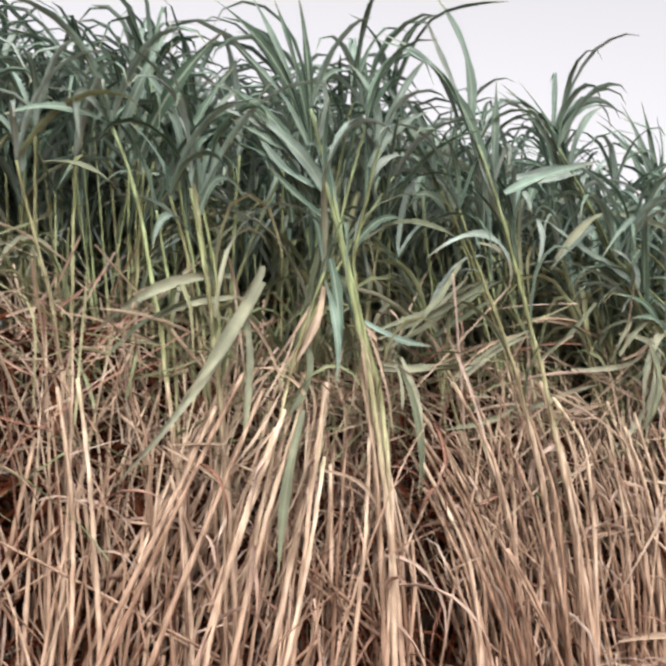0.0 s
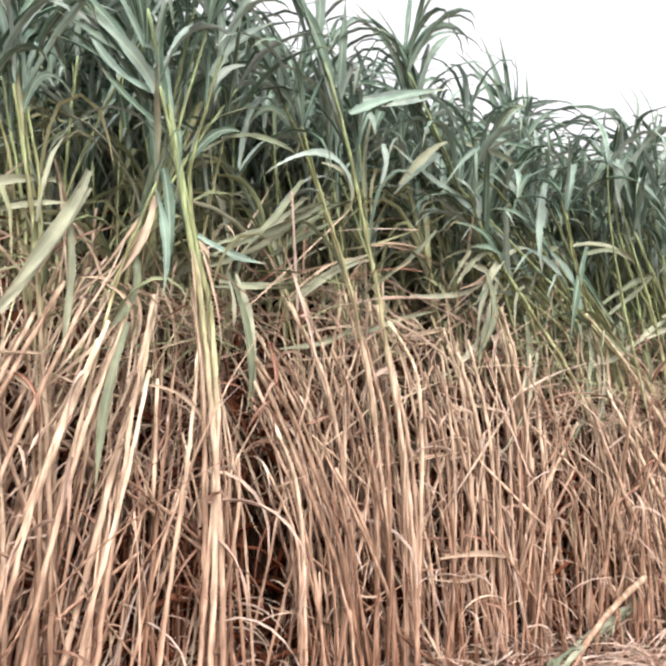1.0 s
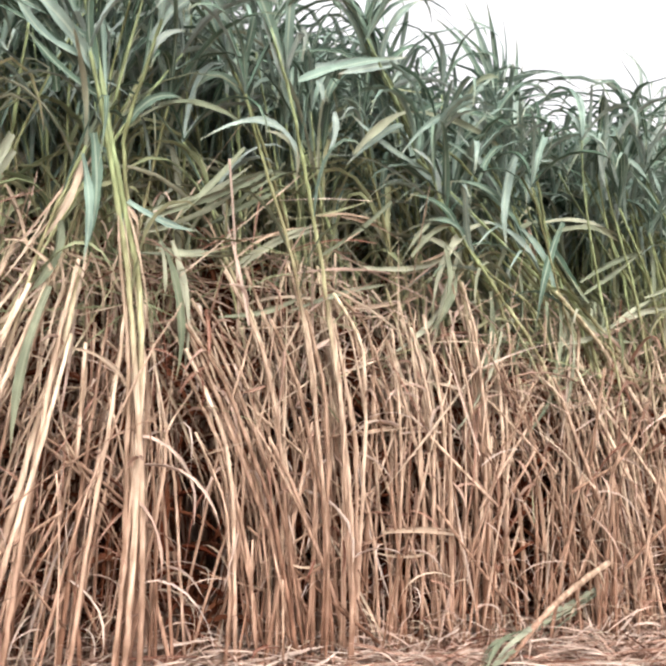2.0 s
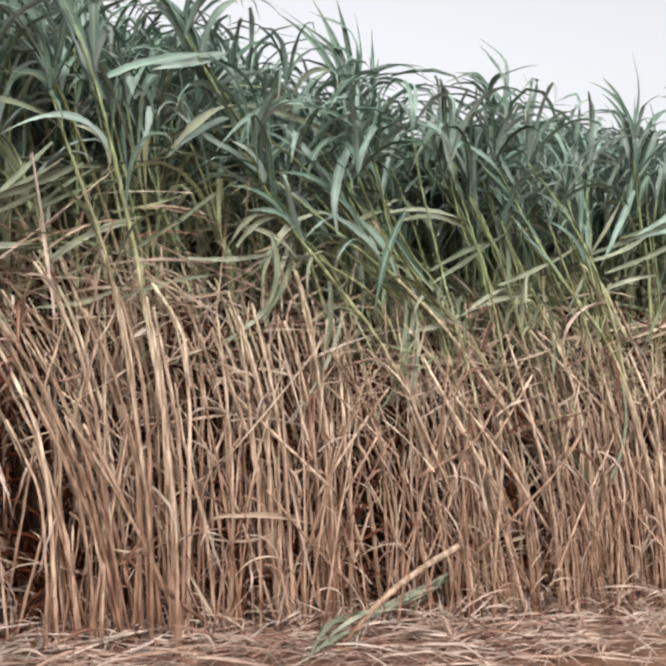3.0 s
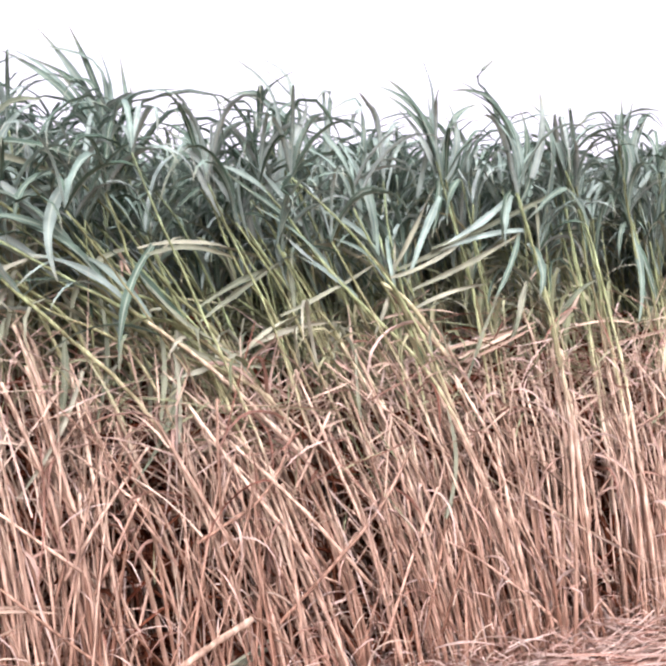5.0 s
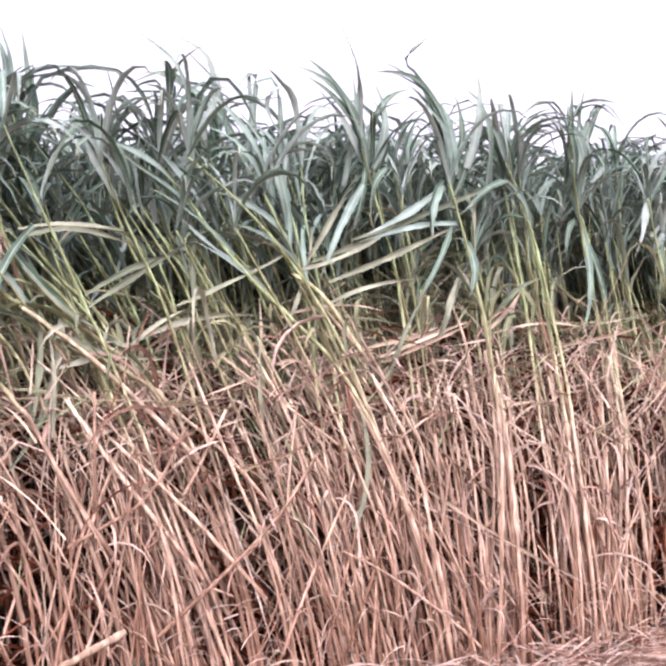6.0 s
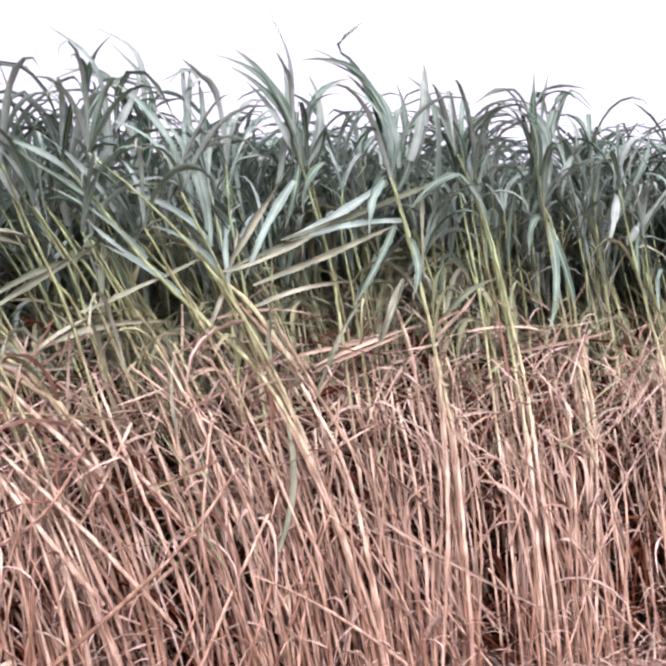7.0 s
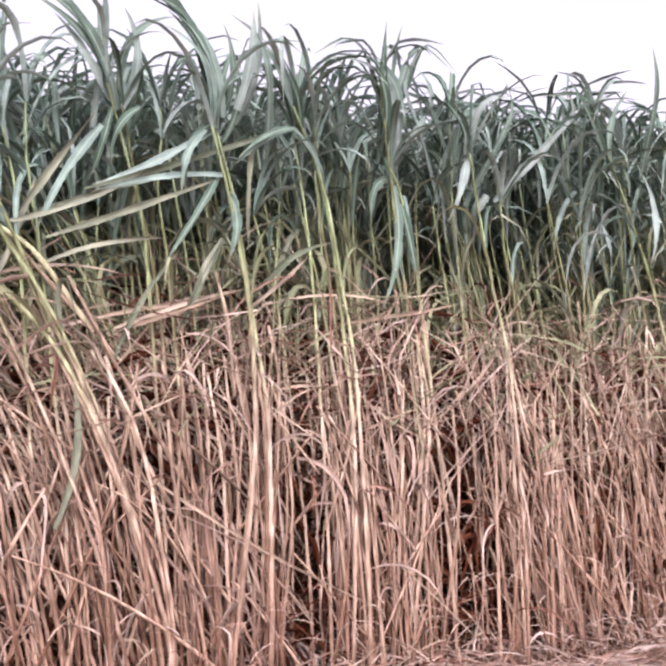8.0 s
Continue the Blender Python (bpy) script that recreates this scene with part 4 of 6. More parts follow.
straw(-0.08, (3.04, 1.84), (3.01, 1.65), (3.00, 1.52), 0.030, WILTED)
straw(-0.1, (3.23, 1.60), (3.22, 1.33), (3.20, 1.16), 0.030, WILTED)
straw(-0.1, (3.73, 1.68), (3.70, 1.41), (3.63, 1.17), 0.033, WILTED)
straw(-0.1, (1.70, 1.61), (1.77, 1.38), (1.79, 1.09), 0.032, WILTED)
straw(-0.05, (1.66, 1.58), (1.88, 1.59), (2.05, 1.65), 0.024, WILTED)
straw(-0.05, (1.62, 1.63), (1.80, 1.72), (2.02, 1.90), 0.026, WILTED)
straw(-0.05, (1.79, 1.67), (1.95, 1.88), (2.23, 1.94), 0.024, WILTED)
straw(-0.05, (1.84, 1.68), (2.03, 1.81), (2.23, 1.91), 0.022, WILTED)
straw(-0.08, (1.98, 1.54), (2.11, 1.66), (2.32, 1.74), 0.022, WILTED)
straw(-0.12, (1.60, 2.09), (1.80, 2.11), (1.98, 2.04), 0.026, WILTED)
straw(-0.15, (2.01, 2.07), (2.11, 2.03), (2.15, 1.91), 0.024, WILTED)
straw(-0.05, (2.54, 1.62), (2.79, 1.65), (3.04, 1.76), 0.024, WILTED)
straw(-0.05, (2.22, 1.40), (2.40, 1.49), (2.71, 1.57), 0.020, WILTED)
straw(-0.05, (2.75, 1.29), (2.95, 1.49), (3.04, 1.76), 0.024, WILTED)
straw(-0.05, (2.34, 1.81), (2.47, 1.82), (2.62, 1.81), 0.017, PALE)
straw(-0.05, (2.40, 1.44), (2.58, 1.46), (2.77, 1.50), 0.015, PALE)
straw(-0.08, (2.76, 0.55), (2.97, 0.56), (3.22, 0.52), 0.013, PALE)
straw(-0.08, (2.70, 0.46), (2.92, 0.45), (3.10, 0.51), 0.013, PALE)
straw(-0.08, (2.30, 0.43), (2.40, 0.42), (2.50, 0.48), 0.011, PALE)
straw(-0.1, (4.04, 1.47), (4.23, 1.60), (4.55, 1.70), 0.019, PALE)
dry_stalk(-0.05, (2.36, 0.83), (2.16, 1.26), (2.01, 1.56), 0.0089)
dry_stalk(-0.08, (2.26, 0.66), (1.98, 1.14), (1.80, 1.41), 0.0089)
dry_stalk(-0.08, (2.24, 0.51), (2.00, 0.96), (1.81, 1.21), 0.0089)
dry_stalk(-0.15, (2.59, 0.15), (2.42, 1.10), (2.34, 1.44), 0.0089)
dry_stalk(-0.1, (3.26, 0.87), (3.13, 1.33), (3.03, 1.63), 0.0079)
dry_stalk(-0.08, (2.82, 0.58), (2.72, 1.02), (2.60, 1.31), 0.0075)
dry_stalk(-0.08, (3.02, 0.76), (2.85, 1.19), (2.73, 1.43), 0.0075)
dry_stalk(-0.08, (3.24, 0.67), (3.09, 1.13), (2.97, 1.42), 0.0079)
dry_stalk(-0.08, (2.70, 0.50), (2.57, 0.84), (2.51, 1.10), 0.0075)
dry_stalk(-0.08, (3.33, 0.11), (3.30, 0.58), (3.25, 0.84), 0.0084)
dry_stalk(-0.08, (3.66, 0.28), (3.56, 0.87), (3.44, 1.23), 0.0075)
dry_stalk(-0.08, (4.12, 0.34), (4.14, 0.79), (4.08, 1.16), 0.0075)
dry_stalk(-0.08, (2.42, 0.21), (2.39, 0.67), (2.29, 1.00), 0.0075)
dry_stalk(-0.08, (2.08, 0.25), (2.07, 0.74), (2.00, 1.06), 0.0075)
p = stem(0.02, 0.0090, (1.67, 2.61), (1.85, 2.37), (2.01, 2.14), (2.19, 1.76), (2.34, 1.38), (2.43, 1.06))
leaf(p, 0.02, (1.87, 2.33), (1.74, 2.53), (1.59, 2.71), 0.034)
leaf(p, 0.02, (1.89, 2.29), (1.83, 2.49), (1.67, 2.61), 0.032)
leaf(p, 0.02, (1.93, 2.26), (1.95, 2.43), (1.96, 2.65), 0.030)
leaf(p, 0.02, (1.98, 2.19), (1.81, 2.25), (1.76, 2.18), 0.032)
p = stem(-0.05, 0.0104, (0.60, 2.30), (0.70, 2.07), (0.76, 1.81), (0.81, 1.60))
leaf(p, -0.05, (0.70, 2.20), (0.79, 2.45), (0.95, 2.68), 0.045)
leaf(p, -0.05, (0.58, 2.31), (0.42, 2.32), (0.26, 2.26), 0.028)
leaf(p, -0.05, (0.60, 2.30), (0.49, 2.38), (0.51, 2.20), 0.028)
leaf(p, -0.05, (0.63, 2.25), (0.68, 2.45), (0.77, 2.67), 0.031)
leaf(p, -0.05, (0.61, 2.27), (0.53, 2.44), (0.43, 2.58), 0.028)
p = stem(0, 0.009, (0.85, 2.16), (0.91, 1.90), (0.96, 1.67))
leaf(p, 0, (0.85, 2.16), (0.90, 2.38), (1.01, 2.58), 0.029)
leaf(p, 0, (0.87, 2.14), (0.79, 2.41), (0.65, 2.55), 0.029)
p = stem(0, 0.009, (0.78, 2.04), (0.83, 1.82), (0.86, 1.62))
p = stem(0, 0.009, (0.32, 2.14), (0.39, 1.90), (0.46, 1.68))
leaf(p, 0, (0.34, 2.11), (0.29, 2.24), (0.18, 2.28), 0.028)
p = stem(-0.02, 0.0095, (2.42, 2.57), (2.67, 2.30), (2.90, 1.98), (3.11, 1.75))
leaf(p, -0.02, (2.44, 2.54), (2.26, 2.68), (2.13, 2.74), 0.035)
leaf(p, -0.02, (2.54, 2.46), (2.37, 2.63), (2.15, 2.71), 0.035)
leaf(p, -0.02, (2.24, 2.38), (2.43, 2.44), (2.62, 2.50), 0.038)
leaf(p, 0.05, (1.85, 2.43), (1.71, 2.56), (1.45, 2.74), 0.030)
straw(-0.1, (1.03, 1.84), (0.74, 1.75), (0.56, 1.58), 0.034, WILTED)
straw(-0.02, (0.40, 2.15), (0.53, 2.15), (0.68, 2.06), 0.023, WILTED)
p = stem(-0.16, 0.0111, (1.96, 2.44), (2.06, 2.25), (2.15, 1.99), (2.27, 1.62), (2.34, 1.35), (2.46, 0.90))
leaf(p, -0.16, (2.05, 2.27), (1.82, 2.64), (1.68, 2.84), 0.045)
leaf(p, -0.16, (2.02, 2.35), (1.89, 2.54), (1.70, 2.73), 0.040)
leaf(p, -0.16, (1.93, 2.50), (1.87, 2.77), (1.73, 2.97), 0.045)
leaf(p, -0.16, (1.91, 2.53), (1.71, 2.70), (1.43, 2.74), 0.034)
leaf(p, -0.16, (1.85, 2.58), (1.67, 2.73), (1.50, 2.78), 0.031)
leaf(p, -0.16, (2.06, 2.29), (2.02, 2.52), (1.99, 2.70), 0.045)
leaf(p, -0.16, (2.05, 2.29), (2.09, 2.45), (2.11, 2.35), 0.032)
leaf(p, -0.16, (2.19, 2.31), (2.19, 2.26), (2.21, 2.21), 0.027)
leaf(p, -0.16, (2.11, 2.28), (2.30, 2.38), (2.50, 2.45), 0.035)
leaf(p, -0.16, (2.15, 1.99), (2.06, 2.07), (1.72, 1.97), 0.030)
p = stem(-0.02, 0.0097, (2.44, 2.52), (2.61, 2.33), (2.80, 2.09), (2.97, 1.85), (3.14, 1.68))
leaf(p, -0.02, (2.45, 2.51), (2.30, 2.63), (2.13, 2.72), 0.034)
leaf(p, -0.02, (2.67, 2.27), (2.85, 2.36), (2.90, 2.39), 0.033)
leaf(p, -0.02, (2.53, 2.42), (2.53, 2.60), (2.70, 2.77), 0.033)
leaf(p, -0.02, (2.77, 2.10), (2.59, 2.13), (2.42, 2.24), 0.029)
leaf(p, -0.02, (2.55, 2.41), (2.44, 2.59), (2.22, 2.66), 0.031)
straw(-0.05, (1.89, 1.70), (2.04, 1.87), (2.42, 2.00), 0.024, WILTED)
straw(-0.05, (1.93, 1.35), (2.19, 1.43), (2.31, 1.50), 0.022, WILTED)
p = stem(-0.18, 0.0139, (1.25, 2.44), (1.34, 2.20), (1.41, 1.94), (1.49, 1.67), (1.57, 1.40), (1.62, 0.83))
leaf(p, -0.18, (1.27, 2.33), (1.22, 2.59), (1.18, 2.84), 0.027)
leaf(p, -0.18, (1.26, 2.35), (1.16, 2.61), (1.08, 2.81), 0.029)
leaf(p, -0.18, (1.27, 2.32), (1.11, 2.61), (0.96, 2.79), 0.034)
leaf(p, -0.18, (1.24, 2.37), (1.05, 2.62), (0.86, 2.73), 0.031)
leaf(p, -0.18, (1.25, 2.23), (1.08, 2.39), (0.86, 2.46), 0.035)
leaf(p, -0.18, (1.32, 2.16), (1.13, 2.32), (0.92, 2.46), 0.033)
leaf(p, -0.18, (1.28, 2.32), (1.29, 2.49), (1.26, 2.60), 0.029)
leaf(p, -0.18, (1.26, 2.32), (1.10, 2.49), (0.94, 2.58), 0.029)
leaf(p, -0.18, (1.21, 2.26), (1.05, 2.35), (0.90, 2.37), 0.028)
leaf(p, -0.18, (1.34, 2.19), (1.23, 2.18), (1.03, 2.36), 0.034)
leaf(p, -0.18, (1.32, 2.24), (1.16, 2.28), (0.95, 2.35), 0.030)
leaf(p, -0.18, (1.31, 2.15), (1.14, 2.23), (0.93, 2.27), 0.027)
leaf(p, -0.18, (1.36, 2.06), (1.25, 2.10), (1.10, 2.22), 0.027)
leaf(p, -0.18, (1.36, 1.93), (1.38, 1.73), (1.36, 1.53), 0.036)
leaf(p, -0.18, (1.50, 1.72), (1.61, 1.67), (1.73, 1.65), 0.028)
p = stem(-0.1, 0.0111, (1.57, 2.38), (1.52, 2.13), (1.48, 1.93), (1.53, 1.64))
leaf(p, -0.1, (1.57, 2.37), (1.61, 2.53), (1.74, 2.75), 0.030)
leaf(p, -0.1, (1.55, 2.30), (1.62, 2.44), (1.74, 2.53), 0.033)
leaf(p, -0.1, (1.55, 2.24), (1.59, 2.33), (1.66, 2.36), 0.027)
leaf(p, -0.1, (1.49, 1.99), (1.59, 2.11), (1.70, 2.12), 0.029)
leaf(p, -0.1, (1.57, 2.35), (1.54, 2.51), (1.43, 2.67), 0.027)
p = stem(-0.05, 0.0097, (0.81, 2.09), (0.88, 1.90), (0.92, 1.68), (0.96, 1.47))
leaf(p, -0.05, (0.83, 2.08), (0.76, 2.21), (0.65, 2.31), 0.027)
leaf(p, -0.05, (0.81, 2.10), (0.87, 2.29), (1.01, 2.48), 0.030)
leaf(p, -0.05, (0.84, 2.03), (0.78, 2.00), (0.76, 1.90), 0.025)
p = stem(0.0, 0.0090, (0.92, 2.12), (0.96, 1.89), (1.01, 1.64))
leaf(p, 0.0, (0.92, 2.11), (0.88, 2.29), (0.81, 2.41), 0.026)
straw(-0.2, (1.11, 1.82), (0.93, 1.52), (0.64, 1.13), 0.033, WILTED)
straw(-0.2, (1.05, 1.74), (1.06, 1.48), (1.05, 1.24), 0.027, WILTED)
straw(-0.22, (1.26, 1.40), (1.20, 1.17), (1.19, 0.85), 0.033, WILTED)
straw(-0.15, (1.64, 1.61), (1.72, 1.41), (1.75, 1.11), 0.030, WILTED)
straw(-0.1, (0.75, 1.66), (0.90, 1.73), (1.09, 1.77), 0.024, WILTED)
straw(-0.1, (0.64, 1.55), (0.82, 1.71), (1.05, 1.78), 0.024, WILTED)
straw(-0.12, (1.60, 1.67), (1.78, 1.78), (1.98, 1.94), 0.024, WILTED)
straw(-0.1, (1.62, 1.71), (1.91, 1.83), (2.08, 1.90), 0.027, WILTED)
straw(-0.1, (1.54, 2.03), (1.68, 2.11), (1.96, 2.08), 0.023, WILTED)
straw(-0.08, (1.59, 1.55), (1.82, 1.57), (2.06, 1.61), 0.027, WILTED)
straw(-0.05, (1.95, 1.52), (2.14, 1.68), (2.35, 1.77), 0.024, WILTED)
straw(-0.2, (1.33, 1.83), (1.29, 1.68), (1.23, 1.55), 0.024, PALE)
straw(-0.2, (0.79, 1.27), (0.92, 1.20), (1.05, 1.11), 0.013, PALE)
straw(-0.2, (1.18, 1.52), (1.25, 1.47), (1.28, 1.35), 0.013, PALE)
straw(-0.18, (1.36, 1.20), (1.49, 1.16), (1.59, 1.00), 0.016, PALE)
straw(-0.2, (0.81, 1.27), (0.97, 1.28), (1.05, 1.28), 0.015, PALE)
straw(-0.2, (1.50, 1.70), (1.53, 1.62), (1.52, 1.56), 0.022, PALE)
dry_stalk(-0.2, (0.67, 0.66), (0.88, 1.17), (1.05, 1.51), 0.0095)
dry_stalk(-0.2, (0.80, 0.65), (0.97, 1.11), (1.12, 1.46), 0.0095)
dry_stalk(-0.2, (0.92, 0.55), (1.06, 1.02), (1.20, 1.40), 0.0095)
dry_stalk(-0.2, (1.05, 0.60), (1.14, 1.05), (1.27, 1.46), 0.0095)
dry_stalk(-0.2, (1.26, 0.58), (1.30, 1.18), (1.35, 1.50), 0.0093)
dry_stalk(-0.2, (0.67, 0.75), (0.83, 1.11), (0.96, 1.40), 0.0093)
dry_stalk(-0.2, (0.94, 0.49), (1.02, 0.92), (1.17, 1.34), 0.0089)
dry_stalk(-0.2, (1.21, 0.48), (1.29, 0.91), (1.35, 1.25), 0.0089)
dry_stalk(-0.18, (1.61, 0.55), (1.55, 1.19), (1.49, 1.54), 0.0093)
dry_stalk(-0.18, (1.62, 0.48), (1.61, 1.12), (1.55, 1.46), 0.0084)
dry_stalk(-0.18, (1.48, 0.49), (1.51, 1.00), (1.53, 1.33), 0.0084)
dry_stalk(-0.1, (2.21, 0.55), (1.93, 1.05), (1.78, 1.32), 0.0089)
dry_stalk(-0.1, (2.12, 0.48), (1.97, 0.85), (1.80, 1.14), 0.0084)
dry_stalk(-0.05, (2.24, 0.96), (2.09, 1.30), (1.93, 1.58), 0.0084)
dry_stalk(-0.1, (2.55, 0.44), (2.47, 0.98), (2.40, 1.33), 0.0089)
dry_stalk(-0.05, (3.03, 0.65), (2.89, 1.11), (2.73, 1.50), 0.0079)
dry_stalk(-0.05, (3.21, 0.83), (3.16, 1.30), (3.04, 1.69), 0.0079)
dry_stalk(-0.05, (2.66, 0.97), (2.58, 1.35), (2.35, 1.55), 0.0084)
dry_stalk(-0.15, (0.64, 0.74), (0.58, 1.16), (0.53, 1.46), 0.0084)
dry_stalk(-0.1, (0.57, 0.74), (0.54, 1.10), (0.48, 1.43), 0.0084)
dry_stalk(-0.02, (0.67, 0.68), (0.91, 1.18), (1.09, 1.59), 0.0084)
dry_stalk(0.02, (0.76, 0.69), (0.99, 1.11), (1.20, 1.58), 0.0089)
dry_stalk(0.03, (0.90, 0.65), (1.06, 1.04), (1.17, 1.38), 0.0084)
dry_stalk(-0.01, (0.99, 0.65), (1.10, 1.04), (1.28, 1.38), 0.0084)
dry_stalk(-0.02, (1.10, 0.64), (1.21, 1.11), (1.35, 1.53), 0.0084)
dry_stalk(-0.02, (1.31, 0.62), (1.34, 1.11), (1.42, 1.49), 0.0084)
dry_stalk(0.01, (0.63, 0.68), (0.83, 1.05), (1.00, 1.38), 0.0084)
dry_stalk(0.01, (0.81, 0.66), (0.94, 0.98), (1.05, 1.27), 0.0062)
dry_stalk(0.03, (1.21, 0.62), (1.27, 0.96), (1.33, 1.24), 0.0062)
dry_stalk(-0.02, (0.56, 0.69), (0.54, 1.12), (0.50, 1.50), 0.0057)
straw(-0.00, (0.84, 1.32), (0.98, 1.24), (1.12, 1.14), 0.006)
straw(-0.03, (0.37, 1.62), (0.47, 1.61), (0.58, 1.58), 0.005)
straw(-0.03, (0.67, 1.43), (0.76, 1.51), (0.93, 1.55), 0.007)
dry_stalk(-0.03, (2.17, 0.61), (1.97, 1.06), (1.80, 1.34), 0.0057)
dry_stalk(0.03, (2.15, 0.67), (1.99, 0.97), (1.84, 1.21), 0.0057)
dry_stalk(-0.03, (2.32, 0.72), (2.10, 1.04), (1.91, 1.33), 0.0057)
dry_stalk(-0.02, (2.52, 0.47), (2.44, 1.12), (2.34, 1.60), 0.0066)
dry_stalk(-0.02, (2.69, 0.70), (2.58, 1.19), (2.49, 1.47), 0.0066)
dry_stalk(0.01, (2.45, 0.87), (2.33, 1.36), (2.22, 1.59), 0.0062)
dry_stalk(0.01, (2.90, 0.76), (2.76, 1.20), (2.65, 1.46), 0.0062)
dry_stalk(0.00, (2.64, 0.53), (2.35, 1.28), (2.28, 1.40), 0.0062)
straw(-0.00, (1.41, 1.24), (1.58, 1.18), (1.70, 0.98), 0.009)
straw(-0.04, (2.36, 1.28), (2.54, 1.37), (2.71, 1.38), 0.008)
dry_stalk(-0.01, (1.43, 0.97), (1.51, 1.11), (1.65, 1.29), 0.0053)
dry_stalk(-0.00, (1.77, 0.68), (1.76, 0.89), (1.69, 1.26), 0.0062)
dry_stalk(0.00, (1.68, 0.47), (1.77, 0.89), (1.88, 1.08), 0.0057)
dry_stalk(0.00, (1.43, 0.63), (1.46, 1.04), (1.43, 1.39), 0.0062)
dry_stalk(0.03, (1.22, 0.45), (1.32, 0.90), (1.41, 1.36), 0.0062)
dry_stalk(0.03, (1.04, 0.53), (1.12, 0.91), (1.23, 1.24), 0.0057)
dry_stalk(-0.01, (1.11, 0.66), (1.17, 0.98), (1.26, 1.27), 0.0057)
dry_stalk(-0.00, (3.24, 0.56), (3.21, 0.93), (3.08, 1.42), 0.0066)
straw(-0.04, (2.56, 0.61), (2.77, 0.62), (3.14, 0.54), 0.008)
straw(-0.01, (2.59, 0.51), (2.80, 0.48), (2.98, 0.53), 0.007)
dry_stalk(-0.01, (2.04, 0.71), (1.92, 1.04), (1.83, 1.28), 0.0062)
dry_stalk(-0.01, (2.24, 0.72), (2.04, 1.05), (1.83, 1.33), 0.0062)
dry_stalk(-0.03, (2.29, 0.71), (2.05, 1.18), (1.83, 1.44), 0.0062)
dry_stalk(-0.00, (2.69, 0.08), (2.44, 1.22), (2.33, 1.51), 0.0066)
dry_stalk(-0.03, (1.83, 0.71), (1.71, 1.10), (1.63, 1.41), 0.0057)
dry_stalk(0.01, (2.52, 0.56), (2.31, 1.07), (2.03, 1.56), 0.0062)
straw(-0.06, (2.66, 0.71), (2.77, 0.81), (2.90, 1.13), 0.008)
dry_stalk(-0.01, (4.95, 1.06), (4.64, 0.73), (4.11, 0.34), 0.0095)
straw(-0.03, (2.68, 1.24), (2.90, 1.19), (3.11, 1.16), 0.008)
straw(-0.05, (2.77, 0.55), (2.99, 0.54), (3.25, 0.51), 0.008)
dry_stalk(-0.02, (2.72, 0.83), (2.65, 1.10), (2.59, 1.31), 0.0062)
dry_stalk(-0.03, (2.92, 1.00), (2.78, 1.31), (2.67, 1.55), 0.0066)
dry_stalk(-0.01, (3.24, 1.20), (3.14, 1.50), (3.06, 1.65), 0.0095)
dry_stalk(-0.01, (3.08, 0.90), (2.92, 1.22), (2.80, 1.52), 0.0066)
dry_stalk(-0.00, (3.36, 0.86), (3.27, 1.22), (3.19, 1.50), 0.0070)
dry_stalk(0.03, (2.52, 0.92), (2.44, 1.22), (2.36, 1.48), 0.0095)
dry_stalk(-0.00, (2.62, 0.59), (2.51, 0.94), (2.42, 1.22), 0.0070)
dry_stalk(-0.01, (2.71, 0.66), (2.80, 0.98), (2.92, 1.21), 0.0062)
dry_stalk(0.01, (3.46, 0.12), (3.57, 0.51), (3.67, 0.77), 0.0066)
dry_stalk(-0.02, (4.15, 0.73), (3.90, 1.10), (3.71, 1.36), 0.0066)
dry_stalk(0.02, (4.70, 0.77), (4.37, 1.14), (4.03, 1.49), 0.0070)
dry_stalk(-0.01, (4.46, 1.10), (4.53, 1.31), (4.59, 1.47), 0.0062)
dry_stalk(0.03, (4.95, 1.09), (4.80, 1.34), (4.64, 1.60), 0.0075)
dry_stalk(0.03, (5.11, 1.11), (4.95, 1.43), (4.84, 1.61), 0.0075)
dry_stalk(0.00, (4.09, 0.90), (4.35, 1.12), (4.52, 1.33), 0.0075)
dry_stalk(-0.03, (3.73, 0.55), (3.97, 0.78), (4.17, 0.94), 0.0062)
straw(-0.01, (4.28, 0.34), (4.52, 0.40), (4.73, 0.41), 0.010)
straw(-0.02, (4.64, 0.84), (4.99, 0.98), (5.30, 1.07), 0.010)
dry_stalk(-0.03, (3.58, 1.71), (3.53, 1.85), (3.48, 1.96), 0.0095)
dry_stalk(-0.01, (4.02, 0.77), (3.86, 1.07), (3.67, 1.31), 0.0095)
dry_stalk(0.01, (4.13, 0.46), (3.99, 0.86), (3.83, 1.22), 0.0070)
dry_stalk(-0.00, (4.33, 0.81), (4.11, 1.12), (3.92, 1.31), 0.0070)
dry_stalk(-0.02, (4.36, 0.58), (4.17, 0.89), (3.98, 1.13), 0.0070)
dry_stalk(0.02, (4.64, 0.89), (4.43, 1.10), (4.18, 1.33), 0.0070)
dry_stalk(-0.00, (3.71, 0.53), (3.60, 0.88), (3.52, 1.17), 0.0066)
dry_stalk(-0.01, (3.91, 0.86), (3.69, 1.15), (3.51, 1.30), 0.0066)
dry_stalk(0.02, (3.23, 1.10), (3.38, 1.24), (3.51, 1.35), 0.0062)
dry_stalk(-0.01, (3.85, 0.69), (4.10, 0.85), (4.30, 1.10), 0.0057)
dry_stalk(-0.02, (3.82, 1.10), (3.97, 1.17), (4.08, 1.22), 0.0057)
dry_stalk(0.02, (4.44, 1.01), (4.48, 1.22), (4.52, 1.37), 0.0057)
dry_stalk(-0.00, (4.89, 1.22), (4.75, 1.49), (4.55, 1.59), 0.0075)
dry_stalk(0.01, (5.05, 1.09), (4.92, 1.34), (4.80, 1.52), 0.0070)
